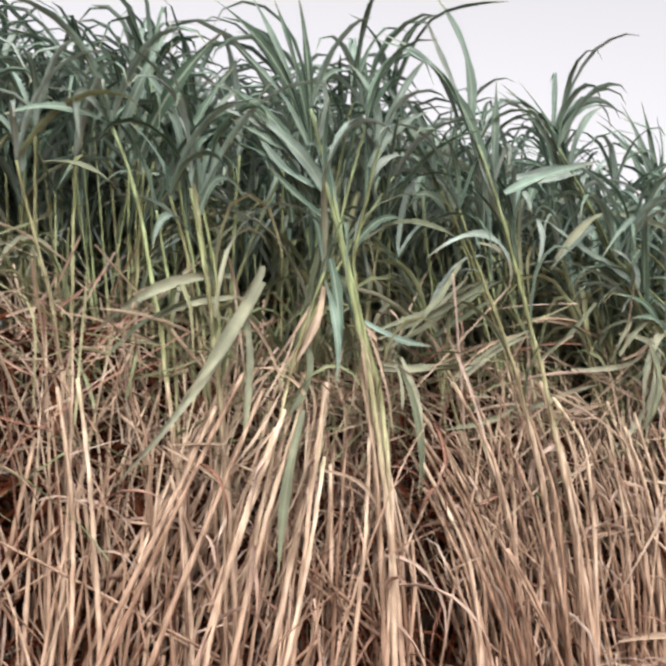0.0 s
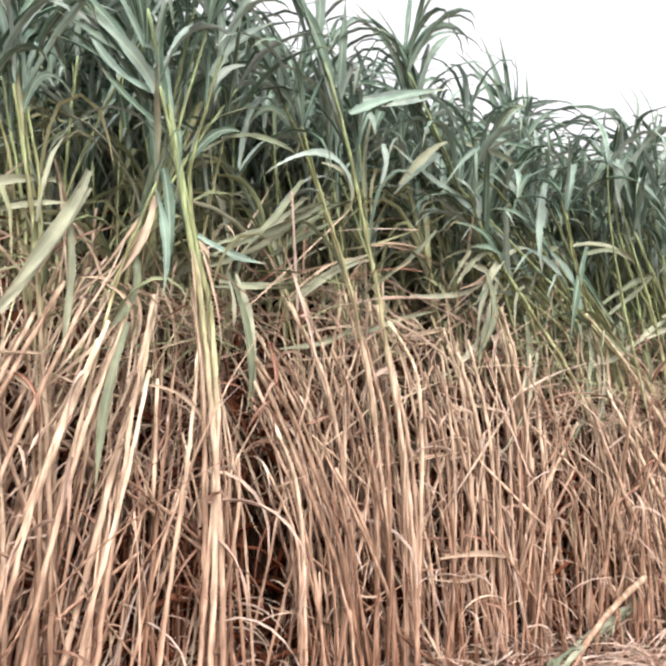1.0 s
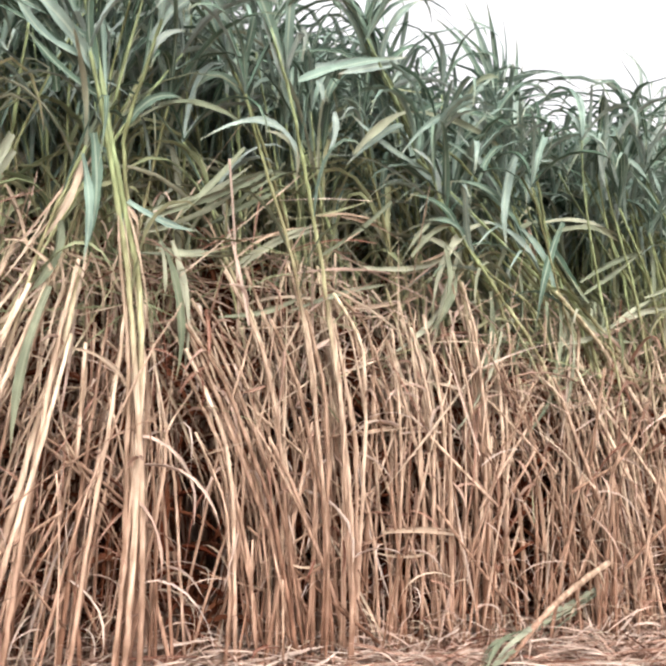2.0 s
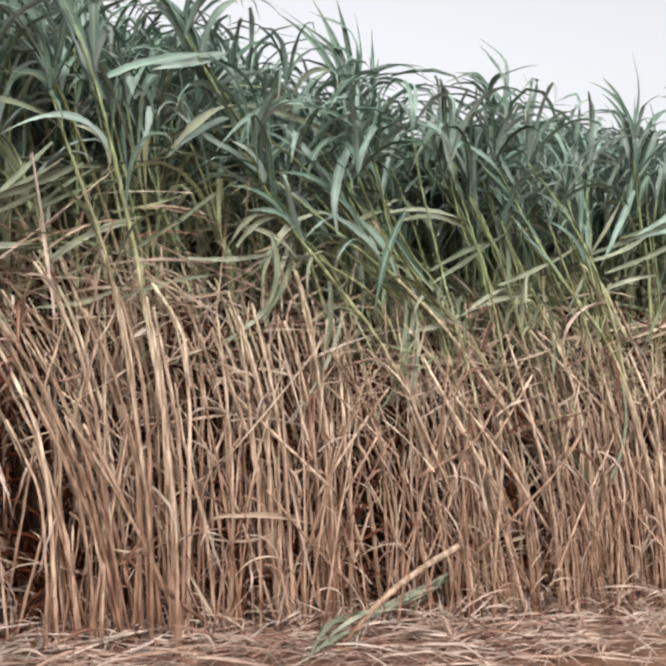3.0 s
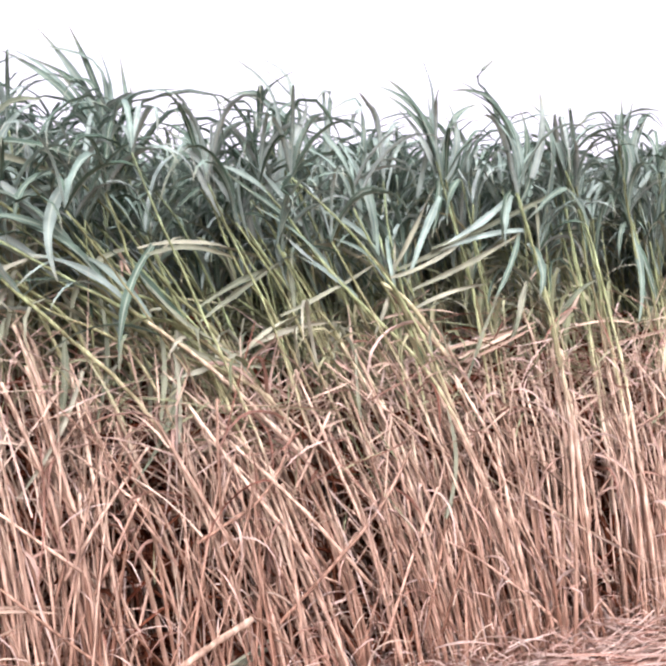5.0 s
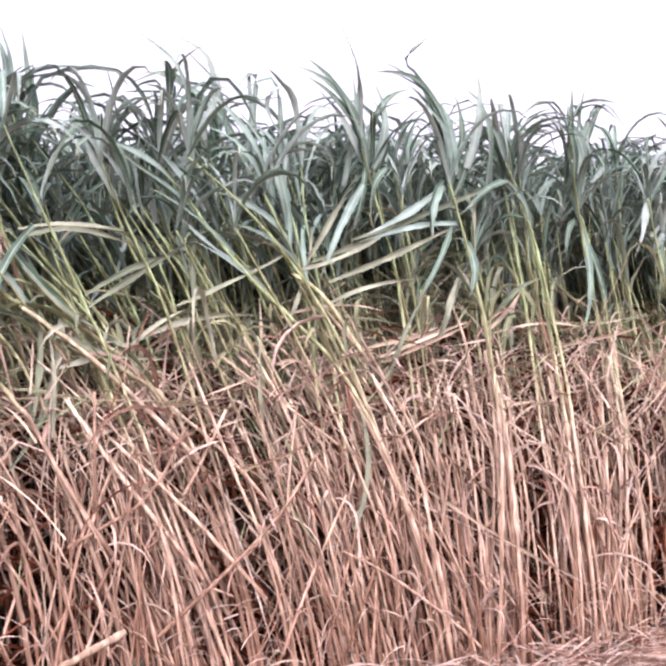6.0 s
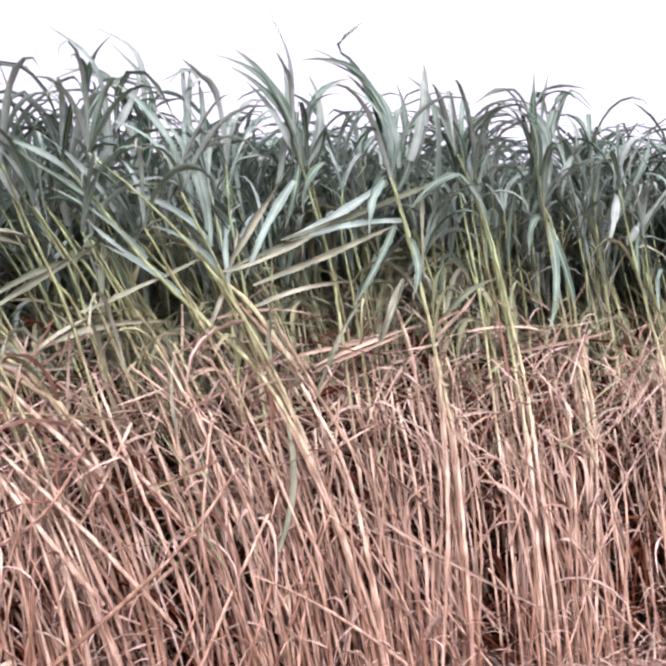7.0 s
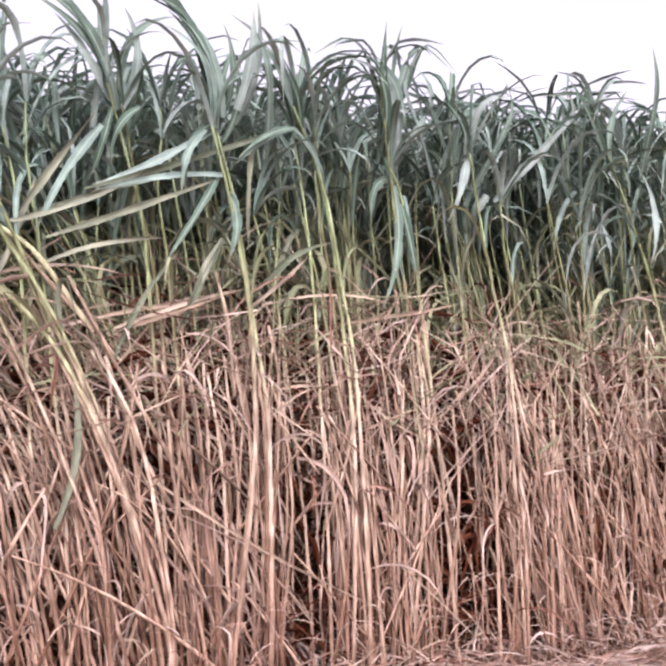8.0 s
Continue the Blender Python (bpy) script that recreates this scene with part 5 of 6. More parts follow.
straw(-0.05, (4.81, 1.44), (5.14, 1.54), (5.63, 1.67), 0.012)
dry_stalk(-0.03, (5.18, 1.32), (5.29, 1.47), (5.38, 1.59), 0.0066)
dry_stalk(0.02, (5.89, 0.36), (5.92, 0.95), (5.92, 1.36), 0.0075)
dry_stalk(0.00, (4.70, 1.02), (4.63, 1.24), (4.52, 1.57), 0.0070)
dry_stalk(0.03, (4.57, 0.29), (4.77, 0.62), (4.98, 0.88), 0.0066)
straw(-0.04, (5.17, 1.49), (5.37, 1.55), (5.64, 1.62), 0.010)
dry_stalk(0.02, (5.88, 0.27), (5.88, 0.84), (5.83, 1.36), 0.0095)
dry_stalk(0.03, (5.98, 0.31), (5.97, 0.84), (5.94, 1.41), 0.0062)
dry_stalk(-0.01, (5.70, 0.42), (5.64, 1.11), (5.58, 1.48), 0.0062)
dry_stalk(0.00, (5.80, 0.38), (5.75, 0.97), (5.71, 1.41), 0.0057)
dry_stalk(0.03, (5.59, 0.39), (5.51, 1.02), (5.46, 1.46), 0.0062)
dry_stalk(-0.02, (6.36, 0.10), (6.34, 0.60), (6.23, 1.44), 0.0066)
dry_stalk(-0.03, (6.51, 0.23), (6.56, 0.83), (6.59, 1.35), 0.0057)
dry_stalk(0.01, (6.64, 0.25), (6.66, 0.92), (6.65, 1.56), 0.0062)
dry_stalk(0.03, (6.48, 0.33), (6.42, 0.83), (6.32, 1.34), 0.0062)
dry_stalk(-0.02, (7.17, 0.16), (7.15, 0.82), (7.08, 1.43), 0.0070)
dry_stalk(0.01, (6.94, 0.46), (6.88, 0.73), (6.83, 1.00), 0.0062)
dry_stalk(0.01, (7.47, 0.19), (7.40, 0.71), (7.35, 1.38), 0.0066)
dry_stalk(0.03, (7.57, 0.18), (7.63, 0.81), (7.60, 1.50), 0.0062)
dry_stalk(0.01, (7.67, 0.18), (7.75, 0.71), (7.71, 1.39), 0.0062)
dry_stalk(0.01, (7.86, 0.17), (7.91, 0.81), (7.90, 1.47), 0.0070)
dry_stalk(0.01, (7.96, 0.16), (8.00, 0.70), (8.02, 1.51), 0.0070)
dry_stalk(0.02, (6.67, 1.12), (6.89, 1.29), (7.15, 1.56), 0.0066)
straw(-0.05, (7.41, 1.25), (7.71, 1.34), (8.08, 1.42), 0.010)
straw(-0.02, (6.63, 0.28), (6.84, 0.35), (7.14, 0.33), 0.008)
dry_stalk(0.03, (7.23, 0.05), (7.31, 0.11), (7.42, 0.17), 0.0075)
straw(-0.02, (6.19, 1.26), (6.32, 1.19), (6.44, 1.08), 0.008)
straw(-0.03, (6.42, 1.18), (6.71, 1.08), (6.91, 0.87), 0.009)
dry_stalk(-0.03, (5.17, 0.94), (5.01, 1.35), (4.91, 1.53), 0.0095)
dry_stalk(-0.01, (5.27, 0.82), (5.08, 1.24), (4.96, 1.45), 0.0066)
dry_stalk(-0.02, (5.51, 0.83), (5.33, 1.19), (5.09, 1.51), 0.0066)
dry_stalk(-0.03, (5.66, 0.65), (5.46, 0.97), (5.24, 1.31), 0.0066)
dry_stalk(0.02, (5.44, 0.48), (5.32, 0.76), (5.14, 1.13), 0.0070)
dry_stalk(-0.02, (4.92, 0.67), (4.83, 0.97), (4.75, 1.19), 0.0066)
dry_stalk(0.02, (5.12, 0.42), (4.98, 0.85), (4.88, 1.11), 0.0066)
dry_stalk(0.00, (5.23, 0.56), (5.17, 0.80), (5.08, 1.03), 0.0057)
dry_stalk(-0.03, (5.50, 0.37), (5.41, 0.69), (5.28, 0.97), 0.0062)
dry_stalk(0.01, (4.80, 0.92), (4.87, 1.18), (4.94, 1.36), 0.0057)
dry_stalk(0.00, (5.25, 1.27), (5.34, 1.36), (5.43, 1.46), 0.0057)
dry_stalk(0.02, (6.11, 0.22), (6.08, 0.75), (6.05, 1.33), 0.0062)
dry_stalk(-0.02, (6.17, 0.31), (6.14, 0.84), (6.13, 1.40), 0.0057)
dry_stalk(-0.01, (6.77, 0.27), (6.75, 0.73), (6.66, 1.22), 0.0062)
dry_stalk(-0.14, (2.40, 0.69), (2.23, 1.13), (2.10, 1.37), 0.0085)
dry_stalk(-0.12, (2.86, 0.89), (2.73, 1.13), (2.64, 1.34), 0.0085)
dry_stalk(-0.12, (2.95, 0.89), (2.87, 1.13), (2.76, 1.40), 0.0090)
dry_stalk(-0.14, (3.16, 0.97), (3.07, 1.18), (2.98, 1.40), 0.0085)
dry_stalk(-0.14, (3.25, 0.90), (3.15, 1.22), (3.07, 1.46), 0.0090)
dry_stalk(-0.16, (2.35, 0.58), (2.23, 0.77), (2.13, 0.93), 0.0080)
dry_stalk(-0.12, (2.59, 0.50), (2.51, 0.95), (2.38, 1.40), 0.0090)
dry_stalk(-0.15, (2.41, 0.81), (2.34, 1.13), (2.24, 1.42), 0.0090)
dry_stalk(-0.12, (2.13, 1.08), (2.17, 1.24), (2.24, 1.40), 0.0060)
dry_stalk(-0.16, (5.75, 0.77), (5.74, 1.22), (5.73, 1.54), 0.0110)
dry_stalk(-0.14, (5.81, 0.43), (5.85, 1.22), (5.81, 1.54), 0.0090)
dry_stalk(-0.12, (5.70, 0.44), (5.67, 0.91), (5.62, 1.40), 0.0080)
dry_stalk(-0.12, (6.24, 0.47), (6.23, 1.14), (6.17, 1.44), 0.0080)
dry_stalk(-0.14, (6.51, 0.74), (6.54, 1.16), (6.53, 1.50), 0.0090)
dry_stalk(-0.14, (5.53, 0.72), (5.46, 0.97), (5.34, 1.31), 0.0090)
dry_stalk(-0.12, (6.31, 0.50), (6.29, 0.89), (6.23, 1.33), 0.0070)
dry_stalk(-0.16, (5.15, 0.67), (5.09, 0.93), (4.97, 1.31), 0.0080)
dry_stalk(-0.12, (5.56, 0.71), (5.50, 1.17), (5.46, 1.40), 0.0080)
dry_stalk(-0.12, (5.88, 0.66), (6.07, 0.88), (6.34, 1.12), 0.0060)
dry_stalk(-0.13, (6.41, 0.49), (6.43, 0.94), (6.46, 1.33), 0.0070)
dry_stalk(-0.13, (5.41, 0.79), (5.27, 1.02), (5.13, 1.38), 0.0090)
dry_stalk(-0.12, (6.13, 0.68), (6.10, 0.98), (6.06, 1.40), 0.0060)
dry_stalk(-0.12, (1.67, 0.88), (1.64, 1.12), (1.59, 1.35), 0.0090)
dry_stalk(-0.14, (2.19, 0.65), (1.93, 1.12), (1.75, 1.33), 0.0090)
dry_stalk(-0.13, (2.03, 0.66), (1.95, 0.92), (1.78, 1.23), 0.0085)
dry_stalk(-0.13, (2.18, 0.99), (2.06, 1.28), (1.90, 1.53), 0.0090)
dry_stalk(-0.14, (2.35, 0.94), (2.28, 1.25), (2.19, 1.53), 0.0090)
dry_stalk(-0.14, (2.49, 0.82), (2.40, 1.18), (2.30, 1.56), 0.0090)
dry_stalk(-0.14, (2.57, 0.97), (2.50, 1.30), (2.36, 1.50), 0.0090)
dry_stalk(-0.14, (1.30, 1.04), (1.34, 1.23), (1.37, 1.47), 0.0120)
dry_stalk(-0.12, (2.79, 0.75), (2.73, 1.03), (2.66, 1.39), 0.0070)
dry_stalk(-0.12, (2.27, 0.47), (2.29, 0.70), (2.33, 0.99), 0.0070)
dry_stalk(-0.12, (1.98, 1.03), (1.99, 1.13), (2.04, 1.33), 0.0060)
dry_stalk(-0.14, (1.70, 0.38), (1.73, 0.75), (1.73, 0.96), 0.0080)
dry_stalk(-0.12, (2.05, 0.35), (1.99, 0.66), (1.85, 0.93), 0.0060)
stem(-0.12, 0.011, (0.86, 2.11), (0.90, 1.94), (0.96, 1.64))
p = stem(-0.1, 0.009, (0.90, 2.09), (0.96, 1.86), (0.99, 1.59))
leaf(p, -0.12, (0.90, 2.03), (0.96, 2.16), (1.06, 2.11), 0.024)
p = stem(-0.2, 0.013, (1.31, 2.20), (1.37, 2.01), (1.44, 1.76), (1.53, 1.39))
leaf(p, -0.2, (1.34, 2.13), (1.19, 2.28), (1.00, 2.39), 0.042)
leaf(p, -0.2, (1.35, 2.12), (1.29, 2.31), (1.29, 2.48), 0.038)
leaf(p, -0.18, (1.28, 2.14), (1.12, 2.30), (1.04, 2.39), 0.032)
leaf(p, -0.12, (1.24, 2.05), (1.12, 2.26), (0.97, 2.32), 0.028)
p = stem(-0.16, 0.01, (1.34, 1.88), (1.25, 1.62), (1.19, 1.36))
leaf(p, -0.22, (1.32, 1.85), (1.35, 1.69), (1.34, 1.49), 0.030)
straw(-0.24, (1.09, 1.87), (0.98, 1.64), (0.84, 1.42), 0.045, WILTED)
straw(-0.2, (1.28, 1.62), (1.26, 1.48), (1.19, 1.36), 0.034, WILTED)
straw(-0.15, (1.93, 1.99), (1.73, 1.74), (1.67, 1.66), 0.024, WILTED)
straw(-0.15, (2.05, 1.93), (1.81, 1.79), (1.55, 1.66), 0.028, WILTED)
straw(-0.15, (1.64, 1.60), (1.66, 1.49), (1.68, 1.40), 0.020, WILTED)
p = stem(-0.15, 0.01, (1.90, 2.18), (1.99, 1.96), (2.10, 1.73), (2.21, 1.43))
leaf(p, -0.14, (2.29, 2.20), (2.28, 2.11), (2.26, 2.02), 0.026)
stem(-0.12, 0.009, (2.89, 1.85), (3.16, 1.68), (3.54, 1.47))
stem(-0.14, 0.01, (2.69, 2.09), (3.10, 1.88), (3.52, 1.67), (3.79, 1.55))
p = stem(-0.1, 0.009, (3.01, 2.04), (3.40, 1.78), (3.74, 1.65))
leaf(p, -0.2, (3.24, 2.21), (3.15, 2.02), (3.18, 1.79), 0.044)
leaf(p, -0.18, (3.60, 1.97), (3.47, 1.75), (3.43, 1.43), 0.034)
leaf(p, -0.16, (2.98, 2.35), (2.78, 2.29), (2.57, 2.06), 0.024)
leaf(p, -0.16, (3.18, 2.24), (3.06, 2.16), (3.03, 1.98), 0.028)
leaf(p, -0.14, (3.83, 2.49), (3.85, 2.39), (3.86, 2.28), 0.026)
straw(-0.18, (2.87, 1.76), (2.89, 1.61), (2.87, 1.43), 0.030, WILTED)
straw(-0.14, (2.81, 1.84), (2.71, 1.76), (2.66, 1.63), 0.022, WILTED)
straw(-0.12, (2.61, 1.90), (2.42, 1.74), (2.22, 1.58), 0.022, WILTED)
p = stem(-0.12, 0.009, (5.92, 2.39), (5.99, 2.01), (6.02, 1.68))
leaf(p, -0.16, (5.90, 2.41), (5.73, 2.30), (5.64, 2.21), 0.026)
stem(-0.12, 0.009, (6.02, 2.44), (6.06, 2.02), (6.11, 1.68))
p = stem(-0.1, 0.009, (5.34, 2.29), (5.33, 2.07), (5.37, 1.82))
leaf(p, -0.2, (5.08, 2.30), (4.91, 2.02), (4.84, 1.84), 0.036)
leaf(p, -0.2, (5.57, 2.16), (5.45, 1.95), (5.34, 1.76), 0.030)
leaf(p, -0.14, (5.24, 2.41), (5.15, 2.31), (5.12, 2.15), 0.030)
stem(-0.12, 0.009, (4.71, 2.25), (4.76, 2.05), (4.79, 1.82))
stem(-0.12, 0.009, (4.79, 2.36), (4.81, 2.09), (4.86, 1.83))
straw(-0.16, (5.73, 2.31), (5.70, 2.05), (5.72, 1.83), 0.034, WILTED)
straw(-0.2, (5.59, 1.89), (5.48, 1.70), (5.40, 1.48), 0.030, WILTED)
straw(-0.16, (5.25, 1.76), (5.12, 1.78), (4.92, 1.69), 0.020, WILTED)
dry_stalk(-0.2, (5.07, 1.47), (4.85, 1.75), (4.71, 1.85), 0.0115)
dry_stalk(-0.18, (5.09, 1.47), (4.94, 1.61), (4.76, 1.81), 0.009)
straw(-0.15, (1.37, 1.85), (1.31, 1.71), (1.23, 1.53), 0.016, PALE)
straw(-0.14, (1.34, 1.82), (1.26, 1.69), (1.16, 1.52), 0.010, PALE)
straw(-0.16, (1.25, 1.66), (1.18, 1.51), (1.08, 1.34), 0.008, PALE)
straw(-0.16, (1.31, 1.71), (1.20, 1.54), (1.13, 1.41), 0.008, PALE)
straw(-0.15, (1.22, 1.49), (1.11, 1.30), (0.98, 1.13), 0.011, PALE)
straw(-0.12, (1.29, 1.44), (1.16, 1.29), (1.05, 1.18), 0.010, PALE)
straw(-0.12, (1.21, 1.34), (1.09, 1.23), (0.97, 1.11), 0.010, PALE)
straw(-0.16, (1.15, 1.51), (1.02, 1.31), (0.91, 1.14), 0.008, PALE)
straw(-0.10, (1.09, 1.58), (1.03, 1.44), (0.94, 1.28), 0.008, PALE)
straw(-0.10, (1.02, 1.50), (0.97, 1.37), (0.92, 1.27), 0.008, PALE)
straw(-0.14, (1.39, 1.54), (1.36, 1.35), (1.31, 1.13), 0.011, PALE)
straw(-0.11, (1.41, 1.53), (1.46, 1.40), (1.47, 1.30), 0.010, PALE)
straw(-0.19, (1.26, 1.53), (1.30, 1.45), (1.29, 1.31), 0.011, PALE)
straw(-0.13, (1.12, 1.53), (1.23, 1.53), (1.30, 1.50), 0.008, PALE)
straw(-0.14, (1.29, 1.50), (1.35, 1.46), (1.43, 1.36), 0.009, PALE)
straw(-0.12, (1.51, 1.54), (1.48, 1.44), (1.50, 1.36), 0.010, PALE)
straw(-0.13, (1.33, 1.32), (1.30, 1.19), (1.22, 1.00), 0.010, PALE)
straw(-0.14, (1.16, 1.25), (1.07, 1.10), (0.95, 0.91), 0.010, PALE)
straw(-0.15, (1.32, 1.16), (1.27, 1.00), (1.19, 0.77), 0.011, PALE)
straw(-0.15, (1.24, 1.18), (1.15, 0.99), (1.03, 0.78), 0.011, PALE)
straw(-0.07, (1.61, 1.40), (1.59, 1.26), (1.53, 1.12), 0.009, PALE)
straw(-0.11, (1.61, 1.39), (1.62, 1.27), (1.62, 1.13), 0.009, PALE)
straw(-0.11, (1.75, 1.37), (1.83, 1.26), (1.92, 1.13), 0.010, PALE)
straw(-0.05, (1.72, 1.32), (1.79, 1.22), (1.87, 1.12), 0.010, PALE)
straw(-0.08, (1.90, 1.57), (2.02, 1.38), (2.12, 1.16), 0.010, PALE)
straw(-0.11, (1.92, 1.54), (2.06, 1.68), (2.27, 1.74), 0.010, PALE)
straw(-0.09, (1.79, 1.56), (1.93, 1.63), (2.11, 1.70), 0.008, PALE)
straw(-0.05, (1.81, 1.74), (1.87, 1.66), (1.90, 1.58), 0.008, PALE)
straw(-0.20, (1.48, 1.70), (1.50, 1.57), (1.55, 1.41), 0.009, PALE)
straw(-0.23, (1.49, 1.69), (1.54, 1.54), (1.60, 1.33), 0.009, PALE)
straw(-0.23, (1.46, 1.68), (1.47, 1.55), (1.50, 1.42), 0.008, PALE)
straw(-0.01, (2.33, 1.80), (2.51, 1.81), (2.74, 1.76), 0.013, PALE)
straw(-0.02, (2.55, 1.46), (2.76, 1.50), (2.95, 1.58), 0.012, PALE)
straw(-0.04, (2.85, 1.68), (2.98, 1.75), (3.08, 1.85), 0.015, PALE)
straw(0.00, (3.06, 1.64), (3.14, 1.46), (3.21, 1.28), 0.014, PALE)
straw(-0.04, (2.37, 1.39), (2.44, 1.14), (2.53, 0.81), 0.017, PALE)
straw(-0.05, (2.34, 1.44), (2.41, 1.26), (2.46, 1.00), 0.015, PALE)
straw(-0.06, (2.41, 1.16), (2.58, 1.23), (2.76, 1.29), 0.011, PALE)
straw(-0.04, (2.67, 1.31), (2.77, 1.12), (2.84, 0.91), 0.012, PALE)
straw(-0.03, (2.71, 1.33), (2.81, 1.14), (2.88, 0.93), 0.012, PALE)
straw(-0.06, (2.83, 1.38), (2.93, 1.14), (3.02, 0.87), 0.012, PALE)
straw(-0.03, (2.91, 1.37), (2.99, 1.14), (3.08, 0.88), 0.012, PALE)
straw(-0.06, (2.87, 1.18), (2.98, 1.17), (3.10, 1.15), 0.012, PALE)
straw(-0.02, (3.10, 1.35), (3.22, 1.09), (3.34, 0.76), 0.012, PALE)
straw(-0.01, (3.22, 1.41), (3.40, 1.53), (3.58, 1.59), 0.013, PALE)
straw(-0.02, (3.82, 1.61), (3.91, 1.41), (3.95, 1.32), 0.013, PALE)
straw(-0.04, (3.94, 1.20), (4.05, 1.04), (4.17, 0.90), 0.013, PALE)
straw(-0.01, (3.53, 1.38), (3.70, 1.48), (3.82, 1.52), 0.013, PALE)
straw(-0.01, (4.27, 1.49), (4.34, 1.30), (4.41, 1.10), 0.014, PALE)
straw(-0.05, (3.70, 1.55), (3.71, 1.35), (3.71, 1.17), 0.013, PALE)
straw(-0.04, (3.78, 1.10), (3.96, 1.18), (4.14, 1.22), 0.012, PALE)
straw(-0.02, (4.17, 1.27), (4.34, 1.43), (4.56, 1.57), 0.012, PALE)
straw(-0.00, (4.54, 1.57), (4.58, 1.50), (4.60, 1.42), 0.014, PALE)
straw(-0.02, (4.62, 1.75), (4.61, 1.46), (4.60, 1.18), 0.014, PALE)
straw(-0.06, (4.00, 1.32), (4.17, 1.16), (4.37, 1.00), 0.012, PALE)
straw(-0.04, (4.75, 1.44), (4.85, 1.29), (4.92, 1.10), 0.013, PALE)
straw(-0.02, (4.78, 1.50), (4.88, 1.70), (4.92, 1.78), 0.013, PALE)
straw(-0.02, (4.91, 1.43), (5.04, 1.55), (5.23, 1.59), 0.013, PALE)

# the other plants of the edge, between and behind those
for i in range(195):
    x = -0.6 + 9.6 * (i + rnd(-0.4, 0.4)) / 150 if i < 150 else rnd(4.1, 5.5)
    y = FRONT + (rnd(0.10, 0.42) if i < 150 else rnd(0.0, 0.16))
    if in_gap(x, y):
        y = FRONT + rnd(0.8, 1.1)
    live = profile(LIVE, x) + rnd(-0.12, 0.12)
    high = profile(TOP, x - 0.7 * math.tan(math.radians(lean_at(x)))) - 0.30 - 0.55 * rnd(0, 1) ** 1.3
    line = random_line(x, y, high)
    if in_hole(line) and rnd(0, 1) < 0.75:
        continue
    grass_plant(line, live, stem_leaves(line, live, high, int(rnd(5, 8.5) if i < 150 else rnd(3, 6))),
                [hang(line[int(rnd(3, 11))]) for _ in range(2)], rnd(0.006, 0.0105))

# the rest of the stand behind them, joined
stems, greens, olives, dries, shaded_dries, pales, wilts = Bag(), Bag(), Bag(), Bag(), Bag(), Bag(), Bag()


def joined_plant(x, y, count, n=6, dead=2, sides=5):
    live = profile(LIVE, x) + rnd(-0.12, 0.15)
    high = profile(TOP, x if y > FRONT + 0.55 else x - 0.7 * math.tan(math.radians(lean_at(x)))) - 0.26 - 0.6 * rnd(0, 1) ** 1.5
    line = random_line(x, y, high, 10)
    if y < FRONT + 1.1 and in_hole(line) and rnd(0, 1) < 0.8:
        return
    cane(stems, line, rnd(0.005, 0.0095), live, False, sides)
    for p, w, fold, tw in stem_leaves(line, live if y < FRONT + 0.45 else max(live, line[-1][2] - 0.45), high, count, n=n):
        {LEAF: greens, OLIVE: olives, WILTED: wilts}[ageing(p[0][2], live)].blade(p, w, fold, tw)
    for _ in range(dead):
        p, w, fold, tw = hang(line[int(rnd(2, 7))], 6)
        # further in, the blade with shade in its colour
        (dries if y < FRONT + 0.45 else shaded_dries).blade(p, w, fold, tw)


for i in range(600):
    x, y = rnd(X0, X1), FRONT + 0.3 + 0.85 * rnd(0, 1) ** 1.2
    if not in_gap(x, y):
        joined_plant(x, y, 7, 7)
for i in range(1300):
    joined_plant(rnd(X0, X1), FRONT + rnd(0.6, 1.8), 11, 6, 1, 4)
for i in range(1900):
    joined_plant(rnd(X0, X1 + 2), FRONT + 1.0 + 3.6 * rnd(0, 1), 7, 5, 0, 4)
for i in range(800):
    joined_plant(rnd(X0, X1 + 4), FRONT + rnd(4.5, 7.5), 6, 5, 0, 3)

# dry canes without a living top, dense in the lower half of the edge
lone = 0
for i in range(1250):
    x = rnd(X0, X1)
    y = FRONT - 0.05 + 0.3 * rnd(0, 1) ** 1.3
    if in_gap(x, y):
        continue
    lean = lean_at(x) * rnd(0.4, 1.2) + rng.normal(0, 13)
    foot = x + math.tan(math.radians(lean)) * 0.4
    line = set_back(grow((foot, y, ground_z(foot, y) - 0.01), rnd(0.75, 0.98) * profile(LIVE, x) * (1.0 if rnd(0, 1) < 0.6 else rnd(0.55, 1.0)), 180 + rng.normal(0, 25), lean * rnd(0.3, 0.9), lean * rnd(0.9, 1.7), 10, 0.12, rnd(0.8, 1.8)))
    r = 0.004 + 0.0055 * rnd(0, 1) ** 1.5
    if y < FRONT + 0.06 and 0.6 < x < 8.2 and lone < 72:
        lone += 1
        lone_stalk(line, r, lean)
    else:
        cane(stems, line, r, rnd(1.6, 2.8), False, 5, 0.25)

# broken pieces of cane stuck between them at all angles
for i in range(1150):
    x = rnd(X0, X1)
    z = rnd(0.25, profile(LIVE, x) - 0.25)
    if in_gap(x):
        continue
    t, ln = math.radians(rng.normal(10, 28)), rnd(0.15, 0.42)
    d = np.array([-math.sin(t), rnd(-0.25, 0.25), math.cos(t)]) * ln
    c = np.array([x, FRONT + rnd(-0.09, 0.12), max(z, ln * 0.9)])
    cane(stems, set_back(bow(c - d, c + (rng.normal(0, 0.012), 0, 0), c + d, 5)), 0.003 + 0.005 * rnd(0, 1) ** 2, rnd(1.6, 2.8), False, 5, 0.8)

